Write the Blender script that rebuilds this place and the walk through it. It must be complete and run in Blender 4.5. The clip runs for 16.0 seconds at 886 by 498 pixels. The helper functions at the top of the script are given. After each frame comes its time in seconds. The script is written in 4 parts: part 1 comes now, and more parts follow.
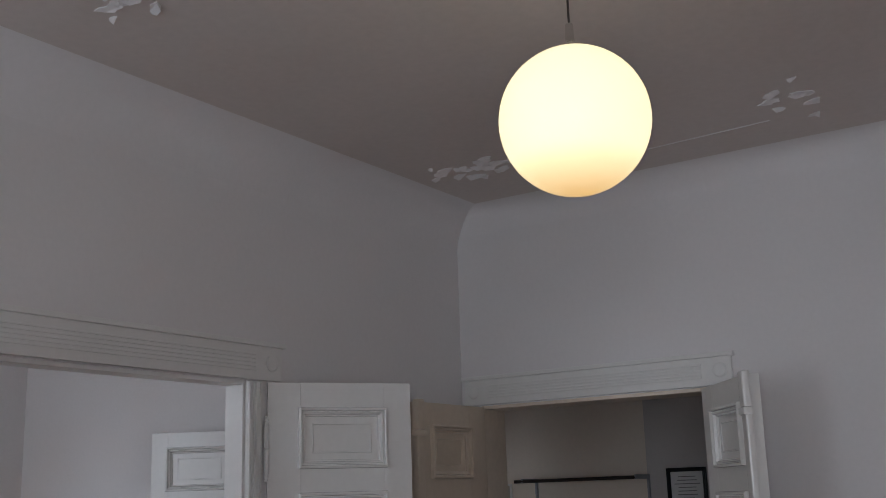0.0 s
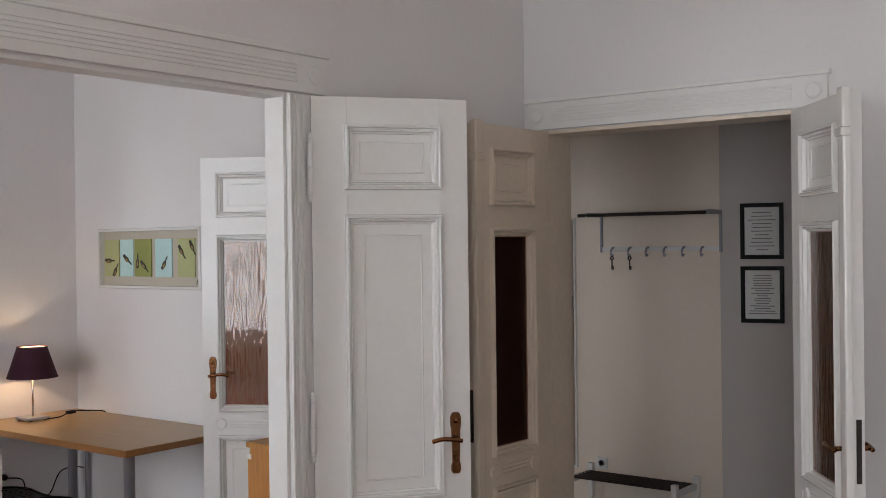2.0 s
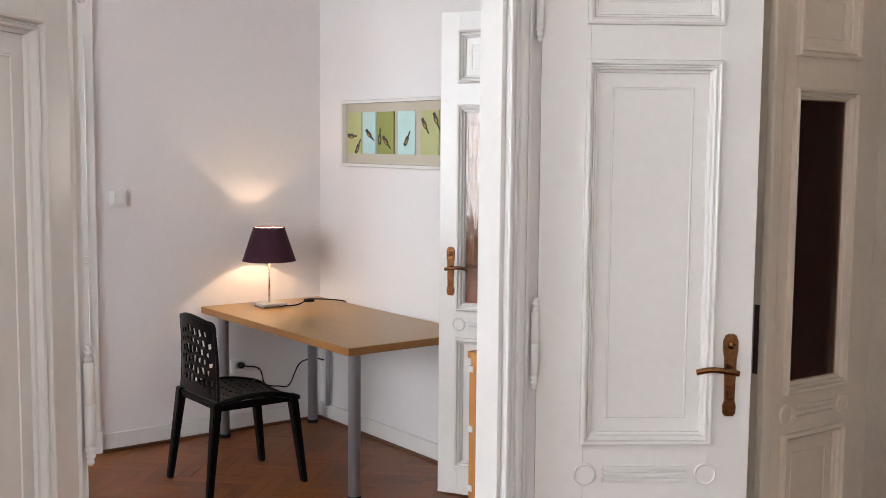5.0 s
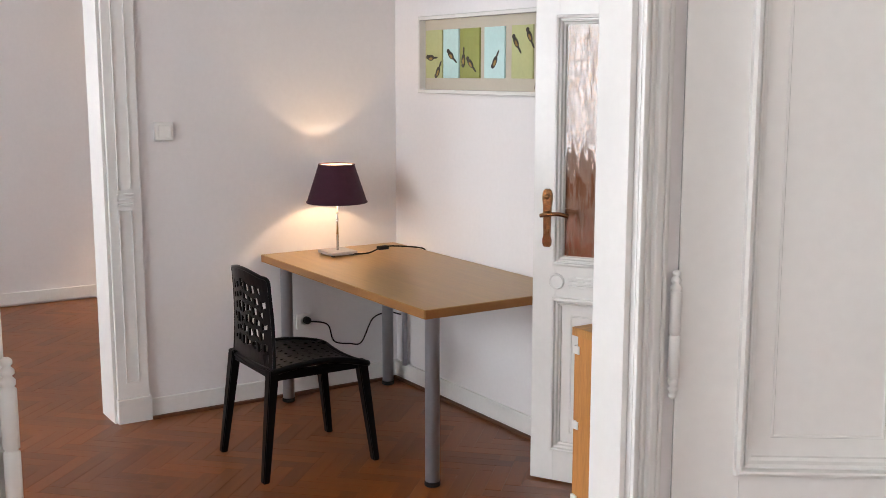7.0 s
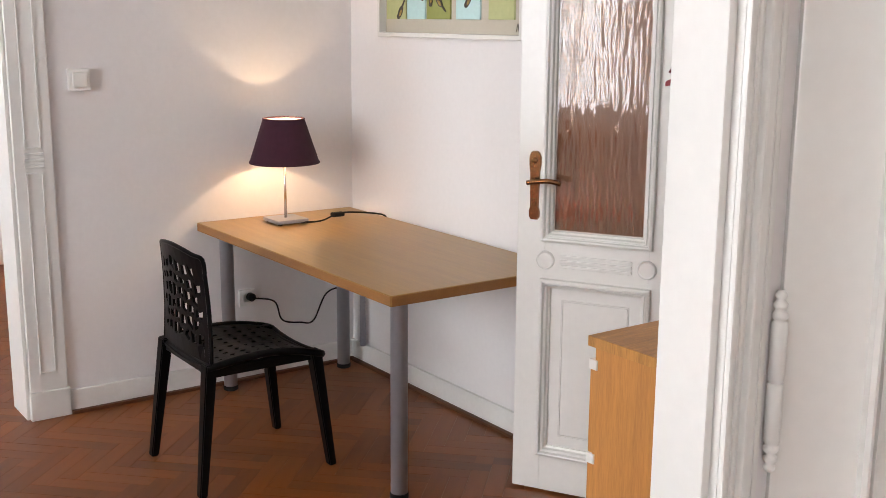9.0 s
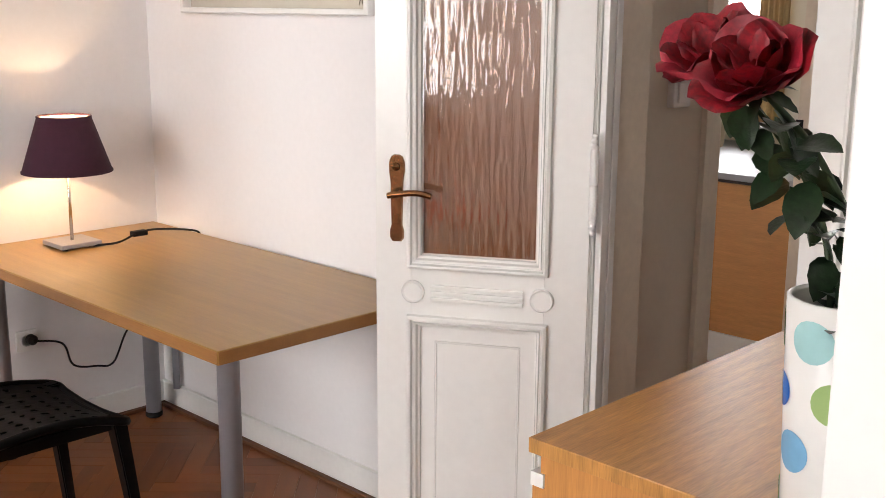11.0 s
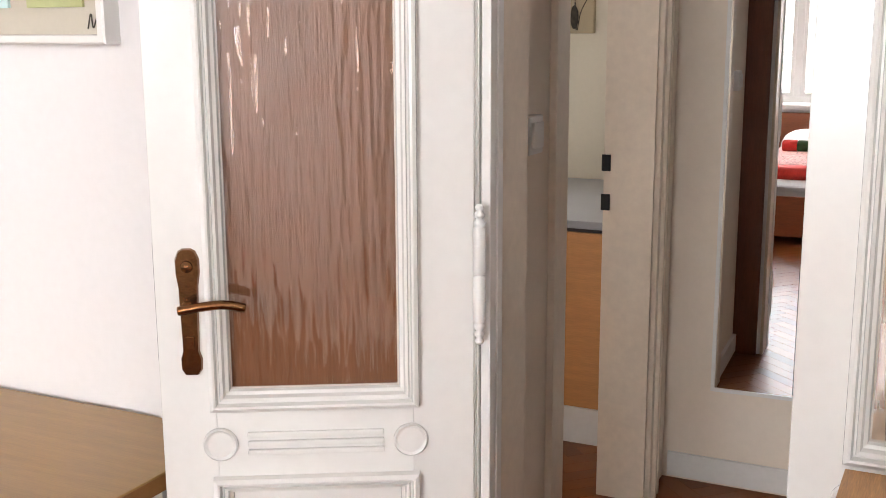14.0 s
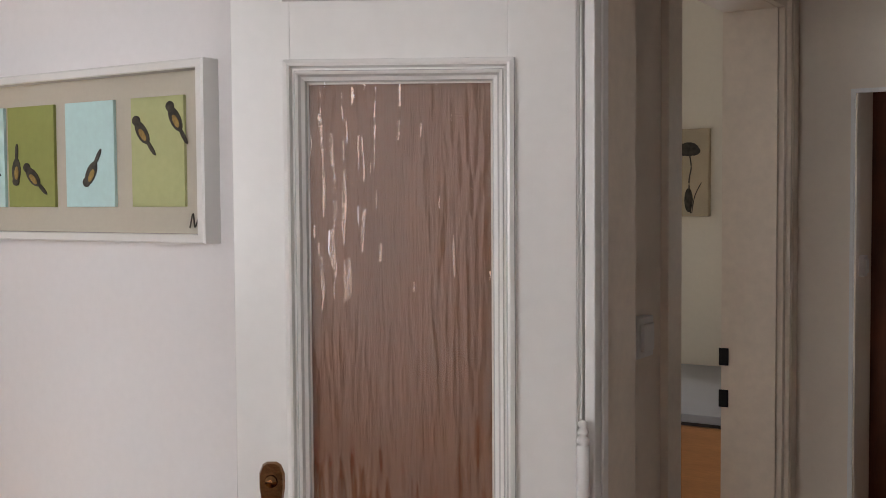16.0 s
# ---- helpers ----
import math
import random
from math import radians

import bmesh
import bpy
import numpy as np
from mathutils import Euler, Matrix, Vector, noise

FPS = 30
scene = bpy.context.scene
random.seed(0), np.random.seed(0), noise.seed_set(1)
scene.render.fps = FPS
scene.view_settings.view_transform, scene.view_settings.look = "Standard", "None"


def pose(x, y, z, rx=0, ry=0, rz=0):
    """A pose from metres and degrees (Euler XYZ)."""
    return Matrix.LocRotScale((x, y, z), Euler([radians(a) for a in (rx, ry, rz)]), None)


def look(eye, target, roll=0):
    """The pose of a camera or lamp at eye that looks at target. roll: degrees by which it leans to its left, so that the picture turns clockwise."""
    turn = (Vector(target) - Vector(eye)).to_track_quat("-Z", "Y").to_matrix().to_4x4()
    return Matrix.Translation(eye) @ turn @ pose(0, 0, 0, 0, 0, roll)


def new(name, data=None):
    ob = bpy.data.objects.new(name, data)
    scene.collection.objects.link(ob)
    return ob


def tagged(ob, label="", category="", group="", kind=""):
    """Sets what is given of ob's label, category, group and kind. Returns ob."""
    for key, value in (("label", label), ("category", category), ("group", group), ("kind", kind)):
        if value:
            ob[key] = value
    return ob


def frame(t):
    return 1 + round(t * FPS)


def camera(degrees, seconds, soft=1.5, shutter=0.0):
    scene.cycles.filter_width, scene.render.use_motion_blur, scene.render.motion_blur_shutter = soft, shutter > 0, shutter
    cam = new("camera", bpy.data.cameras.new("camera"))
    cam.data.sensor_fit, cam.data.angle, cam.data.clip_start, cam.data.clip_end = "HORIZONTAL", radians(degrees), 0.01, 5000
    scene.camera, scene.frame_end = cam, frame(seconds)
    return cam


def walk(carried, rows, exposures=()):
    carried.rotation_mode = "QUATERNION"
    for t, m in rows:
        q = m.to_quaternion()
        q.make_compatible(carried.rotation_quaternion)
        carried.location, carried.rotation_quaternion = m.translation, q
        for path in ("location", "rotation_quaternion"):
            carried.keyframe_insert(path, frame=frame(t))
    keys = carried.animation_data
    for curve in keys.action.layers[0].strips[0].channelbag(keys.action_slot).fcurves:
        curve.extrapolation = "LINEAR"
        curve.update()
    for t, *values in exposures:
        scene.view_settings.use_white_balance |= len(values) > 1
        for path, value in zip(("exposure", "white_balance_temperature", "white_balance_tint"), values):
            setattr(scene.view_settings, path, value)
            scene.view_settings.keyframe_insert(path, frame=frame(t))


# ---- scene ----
cam = camera(43.9, 16.0, soft=0.7)
PATH = [
    (0, (0.458, 1.27, 1.893), (-0.622, 2.893, 2.338), -1.8),
    (0.5, (0.405, 1.366, 1.871), (-0.706, 2.998, 2.193), -1.8),
    (1, (0.333, 1.452, 1.86), (-0.803, 3.087, 2.052), -1.7),
    (1.5, (0.282, 1.539, 1.837), (-0.888, 3.159, 1.917), -1.2),
    (2, (0.237, 1.637, 1.823), (-0.977, 3.227, 1.815), -0.7),
    (2.5, (0.185, 1.732, 1.82), (-1.079, 3.28, 1.745), -0.3),
    (3, (0.123, 1.806, 1.813), (-1.198, 3.303, 1.699), -0.1),
    (3.5, (0.029, 1.928, 1.788), (-1.356, 3.363, 1.653), 0.1),
    (4, (-0.061, 2.154, 1.769), (-1.527, 3.504, 1.611), 0.1),
    (4.5, (-0.188, 2.385, 1.748), (-1.727, 3.65, 1.568), 0.2),
    (5, (-0.347, 2.516, 1.706), (-1.933, 3.72, 1.515), 0.5),
    (7.5, (-1.218, 3.111, 1.668), (-2.881, 4.166, 1.321), -0.4),
    (8, (-1.38, 3.189, 1.671), (-3.023, 4.264, 1.291), -0.3),
    (10.5, (-2.172, 3.6, 1.593), (-3.629, 4.902, 1.168), 0.4),
    (11, (-2.385, 3.729, 1.602), (-3.749, 5.126, 1.168), 0.4),
    (11.5, (-2.561, 3.807, 1.581), (-3.821, 5.302, 1.16), 1.1),
    (12, (-2.715, 3.806, 1.595), (-3.841, 5.399, 1.153), -0.5),
    (12.5, (-2.89, 3.906, 1.594), (-3.939, 5.547, 1.142), -0.3),
    (13, (-3.018, 4.037, 1.558), (-4.029, 5.71, 1.133), -0.2),
    (13.5, (-3.123, 4.15, 1.596), (-4.083, 5.85, 1.16), 0.1),
    (14, (-3.238, 4.183, 1.601), (-4.097, 5.945, 1.204), -0.3),
    (14.5, (-3.351, 4.189, 1.614), (-4.112, 6.008, 1.283), -0.7),
    (15, (-3.37, 4.203, 1.629), (-4.146, 6.029, 1.382), -0.7),
    (15.5, (-3.326, 4.259, 1.643), (-4.223, 6.038, 1.473), -0.9),
    (16, (-3.266, 4.3, 1.661), (-4.324, 5.994, 1.567), -0.4),
]
EXPO = [(0.0, -2.34, 5900, 10), (0.8, -2.08, 5900, 10), (1.5, -1.62, 6200, 10), (2.0, -1.4, 6300, 10), (3.0, -1.06, 6350, 10), (4.0, -0.72, 6350, 10), (5.0, -0.68, 6350, 10), (8.0, -0.62, 6400, 10), (10.5, -0.42, 6800, 12), (11.5, -0.24, 6800, 12), (12.5, 0.02, 6800, 12), (13.5, -0.02, 6700, 11), (14.5, -0.5, 6600, 12), (15.0, -1.02, 6500, 12), (15.4, -1.15, 6500, 12), (16.0, -1.18, 6600, 12)]
walk(cam, [(t, look(eye, target, roll)) for t, eye, target, roll in PATH], EXPO)

# ---- world and light ----
world = bpy.data.worlds.new("sky")
scene.world = world
world.use_nodes = True
wn = world.node_tree
sky = wn.nodes.new("ShaderNodeTexSky")
sky.sky_type, sky.sun_disc = "NISHITA", False
sky.sun_elevation, sky.sun_rotation = radians(48), radians(200)
wn.links.new(sky.outputs[0], wn.nodes["Background"].inputs[0])
wn.nodes["Background"].inputs[1].default_value = 0.12


def light(name, kind, m, energy, color=(1, 1, 1), **settings):
    data = bpy.data.lights.new(name, kind)
    data.energy, data.color = energy, color
    for key, value in settings.items():
        if key == "size":
            data.shape, data.size, data.size_y = "RECTANGLE", value[0], value[1]
        elif key == "angle":
            data.angle = value
        elif key == "radius":
            data.shadow_soft_size = value
    ob = new(name, data)
    ob.matrix_basis = m
    return ob


light("sun", "SUN", pose(0, -20, 30, 42, 0, 20), 1.0, (1.0, 0.96, 0.9), angle=radians(12))
DAY = (0.93, 0.96, 1.0)
S_FACE = 0.8          # inner face of the south facade
# daylight in the window openings (south facade, and the kitchen's north window)
light("daylight", "AREA", pose(-4.46, S_FACE - 0.42, 1.9, 90, 0, 0), 130, DAY, size=(1.3, 2.1))
light("daylight", "AREA", pose(-3.28, S_FACE - 0.42, 1.9, 90, 0, 0), 95, DAY, size=(0.8, 2.1))
light("daylight", "AREA", pose(-1.85, S_FACE - 0.42, 1.9, 90, 0, 0), 85, DAY, size=(1.3, 2.1))
light("daylight", "AREA", pose(0.95, S_FACE - 0.42, 1.9, 90, 0, 0), 168, DAY, size=(1.3, 2.1))
light("daylight", "AREA", pose(-7.8, S_FACE - 0.42, 1.9, 90, 0, 0), 150, DAY, size=(1.3, 2.1))
light("daylight", "AREA", pose(-5.75, 9.62, 1.75, 90, 0, 180), 140, DAY, size=(0.9, 1.5))
WARM = (1.0, 0.68, 0.4)
LAMP = (-5.975, 5.53)
light("bulb", "POINT", pose(LAMP[0], LAMP[1], 1.128), 7.0, WARM, radius=0.008)
GLOBE = (-0.71, 3.64, 2.81)
light("bulb", "POINT", pose(-8.95, 5.75, 0.95), 30.0, WARM, radius=0.03)


# ---- materials ----
def material(name, color, rough=0.5, metal=0.0, vary=0.06, scale=6.0, grain=60.0, bump=0.05, stretch=(1, 1, 1), spec=0.5, per_piece=0.0, coat=0.0):
    """Two scales of variation round one colour, with a fine relief."""
    m = bpy.data.materials.new(name)
    m.use_nodes = True
    t = m.node_tree
    p = t.nodes["Principled BSDF"]
    p.inputs["Roughness"].default_value, p.inputs["Metallic"].default_value = rough, metal
    p.inputs["Specular IOR Level"].default_value = spec
    p.inputs["Coat Weight"].default_value = coat
    p.inputs["Coat Roughness"].default_value = 0.12
    co = t.nodes.new("ShaderNodeTexCoord")
    mp = t.nodes.new("ShaderNodeMapping")
    mp.inputs["Scale"].default_value = stretch
    t.links.new(co.outputs["Object"], mp.inputs[0])
    big, fine = t.nodes.new("ShaderNodeTexNoise"), t.nodes.new("ShaderNodeTexNoise")
    big.inputs["Scale"].default_value, fine.inputs["Scale"].default_value = scale, grain
    big.inputs["Detail"].default_value, fine.inputs["Detail"].default_value = 3, 4
    t.links.new(mp.outputs[0], big.inputs["Vector"])
    t.links.new(mp.outputs[0], fine.inputs["Vector"])
    add = t.nodes.new("ShaderNodeMath")
    add.operation = "ADD"
    t.links.new(big.outputs["Fac"], add.inputs[0])
    t.links.new(fine.outputs["Fac"], add.inputs[1])
    last = add.outputs[0]
    if per_piece:
        info = t.nodes.new("ShaderNodeObjectInfo")
        geo = t.nodes.new("ShaderNodeNewGeometry")
        both = t.nodes.new("ShaderNodeMath")
        both.operation = "ADD"
        t.links.new(info.outputs["Random"], both.inputs[0])
        t.links.new(geo.outputs["Random Per Island"], both.inputs[1])
        wrap = t.nodes.new("ShaderNodeMath")
        wrap.operation = "FRACT"
        t.links.new(both.outputs[0], wrap.inputs[0])
        mul = t.nodes.new("ShaderNodeMath")
        mul.operation = "MULTIPLY_ADD"
        mul.inputs[1].default_value = per_piece
        t.links.new(wrap.outputs[0], mul.inputs[0])
        t.links.new(last, mul.inputs[2])
        last = mul.outputs[0]
    ramp = t.nodes.new("ShaderNodeMapRange")
    ramp.inputs["From Min"].default_value, ramp.inputs["From Max"].default_value = 0.6, 1.4 + per_piece
    ramp.inputs["To Min"].default_value, ramp.inputs["To Max"].default_value = 1 - vary, 1 + vary
    t.links.new(last, ramp.inputs["Value"])
    mix = t.nodes.new("ShaderNodeVectorMath")
    mix.operation = "SCALE"
    mix.inputs[0].default_value = color
    t.links.new(ramp.outputs[0], mix.inputs["Scale"])
    t.links.new(mix.outputs[0], p.inputs["Base Color"])
    if bump:
        b = t.nodes.new("ShaderNodeBump")
        b.inputs["Strength"].default_value, b.inputs["Distance"].default_value = bump, 0.004
        t.links.new(add.outputs[0], b.inputs["Height"])
        t.links.new(b.outputs[0], p.inputs["Normal"])
    return m


def glass_material(name, color=(1, 1, 1), rough=0.0, ripple=0.0, ior=1.45):
    m = bpy.data.materials.new(name)
    m.use_nodes = True
    t = m.node_tree
    p = t.nodes["Principled BSDF"]
    p.inputs["Base Color"].default_value = (*color, 1)
    p.inputs["Roughness"].default_value = rough
    p.inputs["Transmission Weight"].default_value = 1.0
    p.inputs["IOR"].default_value = ior
    if ripple:
        co = t.nodes.new("ShaderNodeTexCoord")
        mp = t.nodes.new("ShaderNodeMapping")
        mp.inputs["Scale"].default_value = (1, 1, 0.15)
        n = t.nodes.new("ShaderNodeTexNoise")
        n.inputs["Scale"].default_value, n.inputs["Detail"].default_value = 80, 0.4
        b = t.nodes.new("ShaderNodeBump")
        b.inputs["Strength"].default_value, b.inputs["Distance"].default_value = ripple, 0.006
        t.links.new(co.outputs["Object"], mp.inputs[0])
        t.links.new(mp.outputs[0], n.inputs["Vector"])
        t.links.new(n.outputs["Fac"], b.inputs["Height"])
        t.links.new(b.outputs[0], p.inputs["Normal"])
    return m


def emitter(name, color, strength):
    m = bpy.data.materials.new(name)
    m.use_nodes = True
    p = m.node_tree.nodes["Principled BSDF"]
    p.inputs["Base Color"].default_value = (*color, 1)
    p.inputs["Emission Color"].default_value = (*color, 1)
    p.inputs["Emission Strength"].default_value = strength
    return m


def globe_material(name):
    """Opal glass lit from inside: hottest round the bulb, duller and warmer towards the foot of the globe."""
    m = emitter(name, (1, 0.8, 0.5), 6.0)
    t = m.node_tree
    p = t.nodes["Principled BSDF"]
    co = t.nodes.new("ShaderNodeTexCoord")
    sep = t.nodes.new("ShaderNodeSeparateXYZ")
    t.links.new(co.outputs["Generated"], sep.inputs[0])
    ramp = t.nodes.new("ShaderNodeValToRGB")
    ramp.color_ramp.elements[0].position, ramp.color_ramp.elements[0].color = 0.0, (0.62, 0.36, 0.11, 1)
    ramp.color_ramp.elements[1].position, ramp.color_ramp.elements[1].color = 0.24, (1.0, 0.80, 0.44, 1)
    t.links.new(sep.outputs[2], ramp.inputs[0])
    t.links.new(ramp.outputs[0], p.inputs["Emission Color"])
    return m


WALL = material("wall_paint", (0.80, 0.775, 0.765), 0.85, vary=0.025, scale=1.6, grain=45, bump=0.10)
HALLWALL = material("hall_paint", (0.83, 0.74, 0.63), 0.85, vary=0.03, scale=1.6, grain=45, bump=0.10)
# wall paint darkened to grey: shade of the turned hall wall in its colour
SHADEDWALL = material("shaded_wall_paint", (0.57, 0.53, 0.50), 0.85, vary=0.03, scale=1.6, grain=45, bump=0.08)
CREAM = material("cream_paint", (0.78, 0.72, 0.60), 0.85, vary=0.03, scale=1.6, grain=45, bump=0.08)
CEIL = material("ceiling_paint", (0.66, 0.60, 0.56), 0.9, vary=0.05, scale=1.2, grain=30, bump=0.18)
GLOSS = material("white_gloss_paint", (0.80, 0.785, 0.75), 0.22, vary=0.03, scale=4, grain=38, bump=0.05, coat=0.25)
# tan copy of the white gloss, for the leaf that stands in shade
SHADEDGLOSS = material("shaded_gloss_paint", (0.70, 0.60, 0.48), 0.3, vary=0.05, scale=4, grain=38, bump=0.05, coat=0.1)
# trim paint toned tan: warm shade of the doorways put into the colour
SHADEDTRIM = material("shaded_trim_paint", (0.75, 0.65, 0.53), 0.35, vary=0.08, scale=4, grain=40, bump=0.08)
TRIM = material("white_trim_paint", (0.80, 0.79, 0.76), 0.3, vary=0.03, scale=4, grain=40, bump=0.06)
SKIRT = material("skirting_paint", (0.78, 0.77, 0.74), 0.4, vary=0.04, scale=5, grain=50, bump=0.06)
PARQUET = material("oak_parquet", (0.19, 0.054, 0.0095), 0.34, vary=0.40, scale=3, grain=42, bump=0.03, stretch=(1.2, 9, 1), per_piece=1.1, spec=0.3)
SUBFLOOR = material("parquet_joint", (0.11, 0.036, 0.010), 0.6, vary=0.2)
BEECH = material("beech_laminate", (0.34, 0.188, 0.047), 0.30, vary=0.17, scale=3, grain=26, bump=0.02, stretch=(0.8, 14, 8))
BEECHEDGE = material("beech_edge", (0.30, 0.135, 0.04), 0.45, vary=0.14, scale=4, grain=40, stretch=(1, 8, 8))
OAK = material("oak_veneer", (0.45, 0.215, 0.06), 0.38, vary=0.36, scale=4, grain=34, bump=0.10, stretch=(16, 1.1, 1.1))
OAKFRONT = material("oak_veneer_side", (0.47, 0.21, 0.06), 0.42, vary=0.2, scale=4, grain=30, bump=0.04, stretch=(14, 14, 1.0))
STEEL = material("grey_metal", (0.36, 0.36, 0.39), 0.35, metal=0.25, vary=0.05)
CHROME = material("chrome", (0.75, 0.74, 0.72), 0.15, metal=1.0, vary=0.04)
BRASS = material("aged_bronze", (0.24, 0.115, 0.048), 0.17, metal=1.0, vary=0.35, scale=30, grain=120, bump=0.04)
BLACK = material("black_plastic", (0.003, 0.003, 0.0035), 0.38, vary=0.2, scale=8, spec=0.16)
RUBBER = material("black_rubber", (0.008, 0.007, 0.007), 0.6, vary=0.2, spec=0.25)
IRON = material("dark_iron", (0.05, 0.04, 0.035), 0.5, metal=0.5, vary=0.2)
WHITEPL = material("white_plastic", (0.80, 0.79, 0.76), 0.35, vary=0.02)
SHADE = material("aubergine_fabric", (0.045, 0.009, 0.022), 0.9, vary=0.2, scale=40, grain=300, bump=0.3)
SHADEIN = material("shade_lining", (0.8, 0.72, 0.62), 0.8, vary=0.03)
RIPPLE = glass_material("rippled_glass", (0.90, 0.78, 0.68), 0.012, 0.19, 1.9)
DARKGLASS = glass_material("brown_rippled_glass", (0.30, 0.13, 0.08), 0.05, 0.25)
CLEAR = glass_material("clear_glass")
# sheets added behind door glass; streaky brown stands in for the refracted view
BACKING = material("added_brown_sheet", (0.165, 0.076, 0.036), 0.8, vary=0.30, scale=10, grain=90, bump=0.3, stretch=(3, 1, 0.22))
DARKBACK = material("added_dark_sheet", (0.07, 0.026, 0.016), 0.8, vary=0.2, scale=10, grain=90, stretch=(3, 1, 0.22))
PASSE = material("beige_mount", (0.50, 0.455, 0.37), 0.8, vary=0.03, grain=90)
GREEN1 = material("pale_green_card", (0.44, 0.46, 0.22), 0.7, vary=0.06)
GREEN2 = material("olive_card", (0.27, 0.29, 0.08), 0.7, vary=0.06)
BLUE1 = material("pale_blue_card", (0.50, 0.70, 0.68), 0.7, vary=0.06)
INK = material("dark_ink", (0.05, 0.042, 0.03), 0.7, vary=0.5, scale=60)
OCHRE = material("ochre_ink", (0.30, 0.19, 0.05), 0.7, vary=0.5, scale=70)
PAPER = material("paper", (0.75, 0.74, 0.72), 0.8, vary=0.03)
TYPE = material("printed_grey", (0.22, 0.22, 0.22), 0.8, vary=0.1)
COUNTER = material("grey_worktop", (0.33, 0.34, 0.37), 0.3, vary=0.1, grain=200)
KFRONT = material("orange_beech", (0.55, 0.26, 0.09), 0.4, vary=0.15, grain=26, stretch=(1, 1, 10))
PETAL = material("rose_petal", (0.21, 0.003, 0.009), 0.5, vary=0.8, scale=26, grain=150, bump=0.12)
PETALPALE = material("pale_rose_petal", (0.30, 0.012, 0.026), 0.5, vary=0.5, scale=22, grain=150, bump=0.12)
LEAF = material("rose_leaf", (0.009, 0.024, 0.008), 0.36, vary=0.5, scale=30, grain=120, bump=0.2)
STEM = material("rose_stem", (0.03, 0.055, 0.02), 0.6, vary=0.3)
CERAMIC = material("white_ceramic", (0.80, 0.79, 0.75), 0.2, vary=0.02, coat=0.3)
DOTS = {n: material(n + "_glaze", c, 0.22, vary=0.06, coat=0.3) for n, c in (("aqua", (0.36, 0.62, 0.62)), ("blue", (0.02, 0.14, 0.50)), ("green", (0.36, 0.52, 0.20)), ("sky_blue", (0.18, 0.40, 0.60)))}
DARKSTRIP = material("dark_strip_brown", (0.16, 0.045, 0.02), 0.4, vary=0.25, grain=30, stretch=(8, 8, 1))
BEDWOOD = material("red_brown_bed_wood", (0.26, 0.075, 0.026), 0.4, vary=0.25, grain=30, stretch=(1, 8, 8))
SHEET = material("white_linen", (0.8, 0.78, 0.76), 0.9, vary=0.04, grain=120, bump=0.2)
GREYSHEET = material("grey_linen", (0.36, 0.36, 0.36), 0.9, vary=0.06, grain=120, bump=0.2)
REDCLOTH = material("red_knit", (0.55, 0.03, 0.02), 0.9, vary=0.3, scale=30, grain=200, bump=0.5)
PINKCLOTH = material("red_white_knit", (0.66, 0.36, 0.33), 0.9, vary=0.95, scale=45, grain=160, bump=0.5)
GREENCLOTH = material("green_knit", (0.03, 0.10, 0.03), 0.9, vary=0.3, scale=30, grain=200, bump=0.5)
CANVAS = material("canvas", (0.46, 0.38, 0.26), 0.85, vary=0.12, scale=9, grain=200, bump=0.2)
CURTAIN = material("beige_curtain", (0.52, 0.36, 0.18), 0.9, vary=0.12, grain=60)
MIRROR = material("mirror_silver", (0.9, 0.9, 0.9), 0.0, metal=1.0, vary=0.0, bump=0)
FACADE = material("facade_render", (0.5, 0.47, 0.42), 0.9, vary=0.1)
GLOBEM = globe_material("lit_opal_glass")


# ---- mesh helpers ----
def link(name, bm, mat, smooth=False):
    me = bpy.data.meshes.new(name)
    bm.normal_update()
    bm.to_mesh(me)
    bm.free()
    me.materials.append(mat)
    if smooth:
        for p in me.polygons:
            p.use_smooth = True
    return new(name, me)


def part(name, bm, mat, parent, label="", smooth=False):
    ob = link(name, bm, mat, smooth)
    ob.parent = parent
    if label:
        ob["label"] = label
    return ob


def base(name, m, label, category, group="", kind=""):
    ob = new(name)
    ob.empty_display_size = 0.1
    ob.matrix_basis = m
    return tagged(ob, label, category, group, kind)


def box(bm, x0, y0, z0, x1, y1, z1, bevel=0.0):
    r = bmesh.ops.create_cube(bm, size=1, matrix=Matrix.LocRotScale(((x0 + x1) / 2, (y0 + y1) / 2, (z0 + z1) / 2), None, (abs(x1 - x0), abs(y1 - y0), abs(z1 - z0))))
    if bevel:
        edges = list({e for v in r["verts"] for e in v.link_edges})
        bmesh.ops.bevel(bm, geom=edges, offset=bevel, segments=2, profile=0.6, affect="EDGES")
    return bm


def boxes(*some, bevel=0.0):
    bm = bmesh.new()
    for b in some:
        box(bm, *b, bevel=bevel)
    return bm


def lathe(bm, profile, m=Matrix(), steps=24):
    """Turns (radius, height) pairs round z."""
    rings = []
    for r, z in profile:
        rings.append([bm.verts.new(m @ Vector((r * math.cos(a), r * math.sin(a), z))) for a in (2 * math.pi * k / steps for k in range(steps))])
    for a, b in zip(rings, rings[1:]):
        for k in range(steps):
            bm.faces.new((a[k], a[(k + 1) % steps], b[(k + 1) % steps], b[k]))
    closed = tuple(profile[0]) == tuple(profile[-1])
    for ring, flip in () if closed else ((rings[0], True), (rings[-1], False)):
        if (ring[0].co - ring[steps // 2].co).length > 1e-5:
            bm.faces.new(ring[::-1] if flip else ring)
    return bm


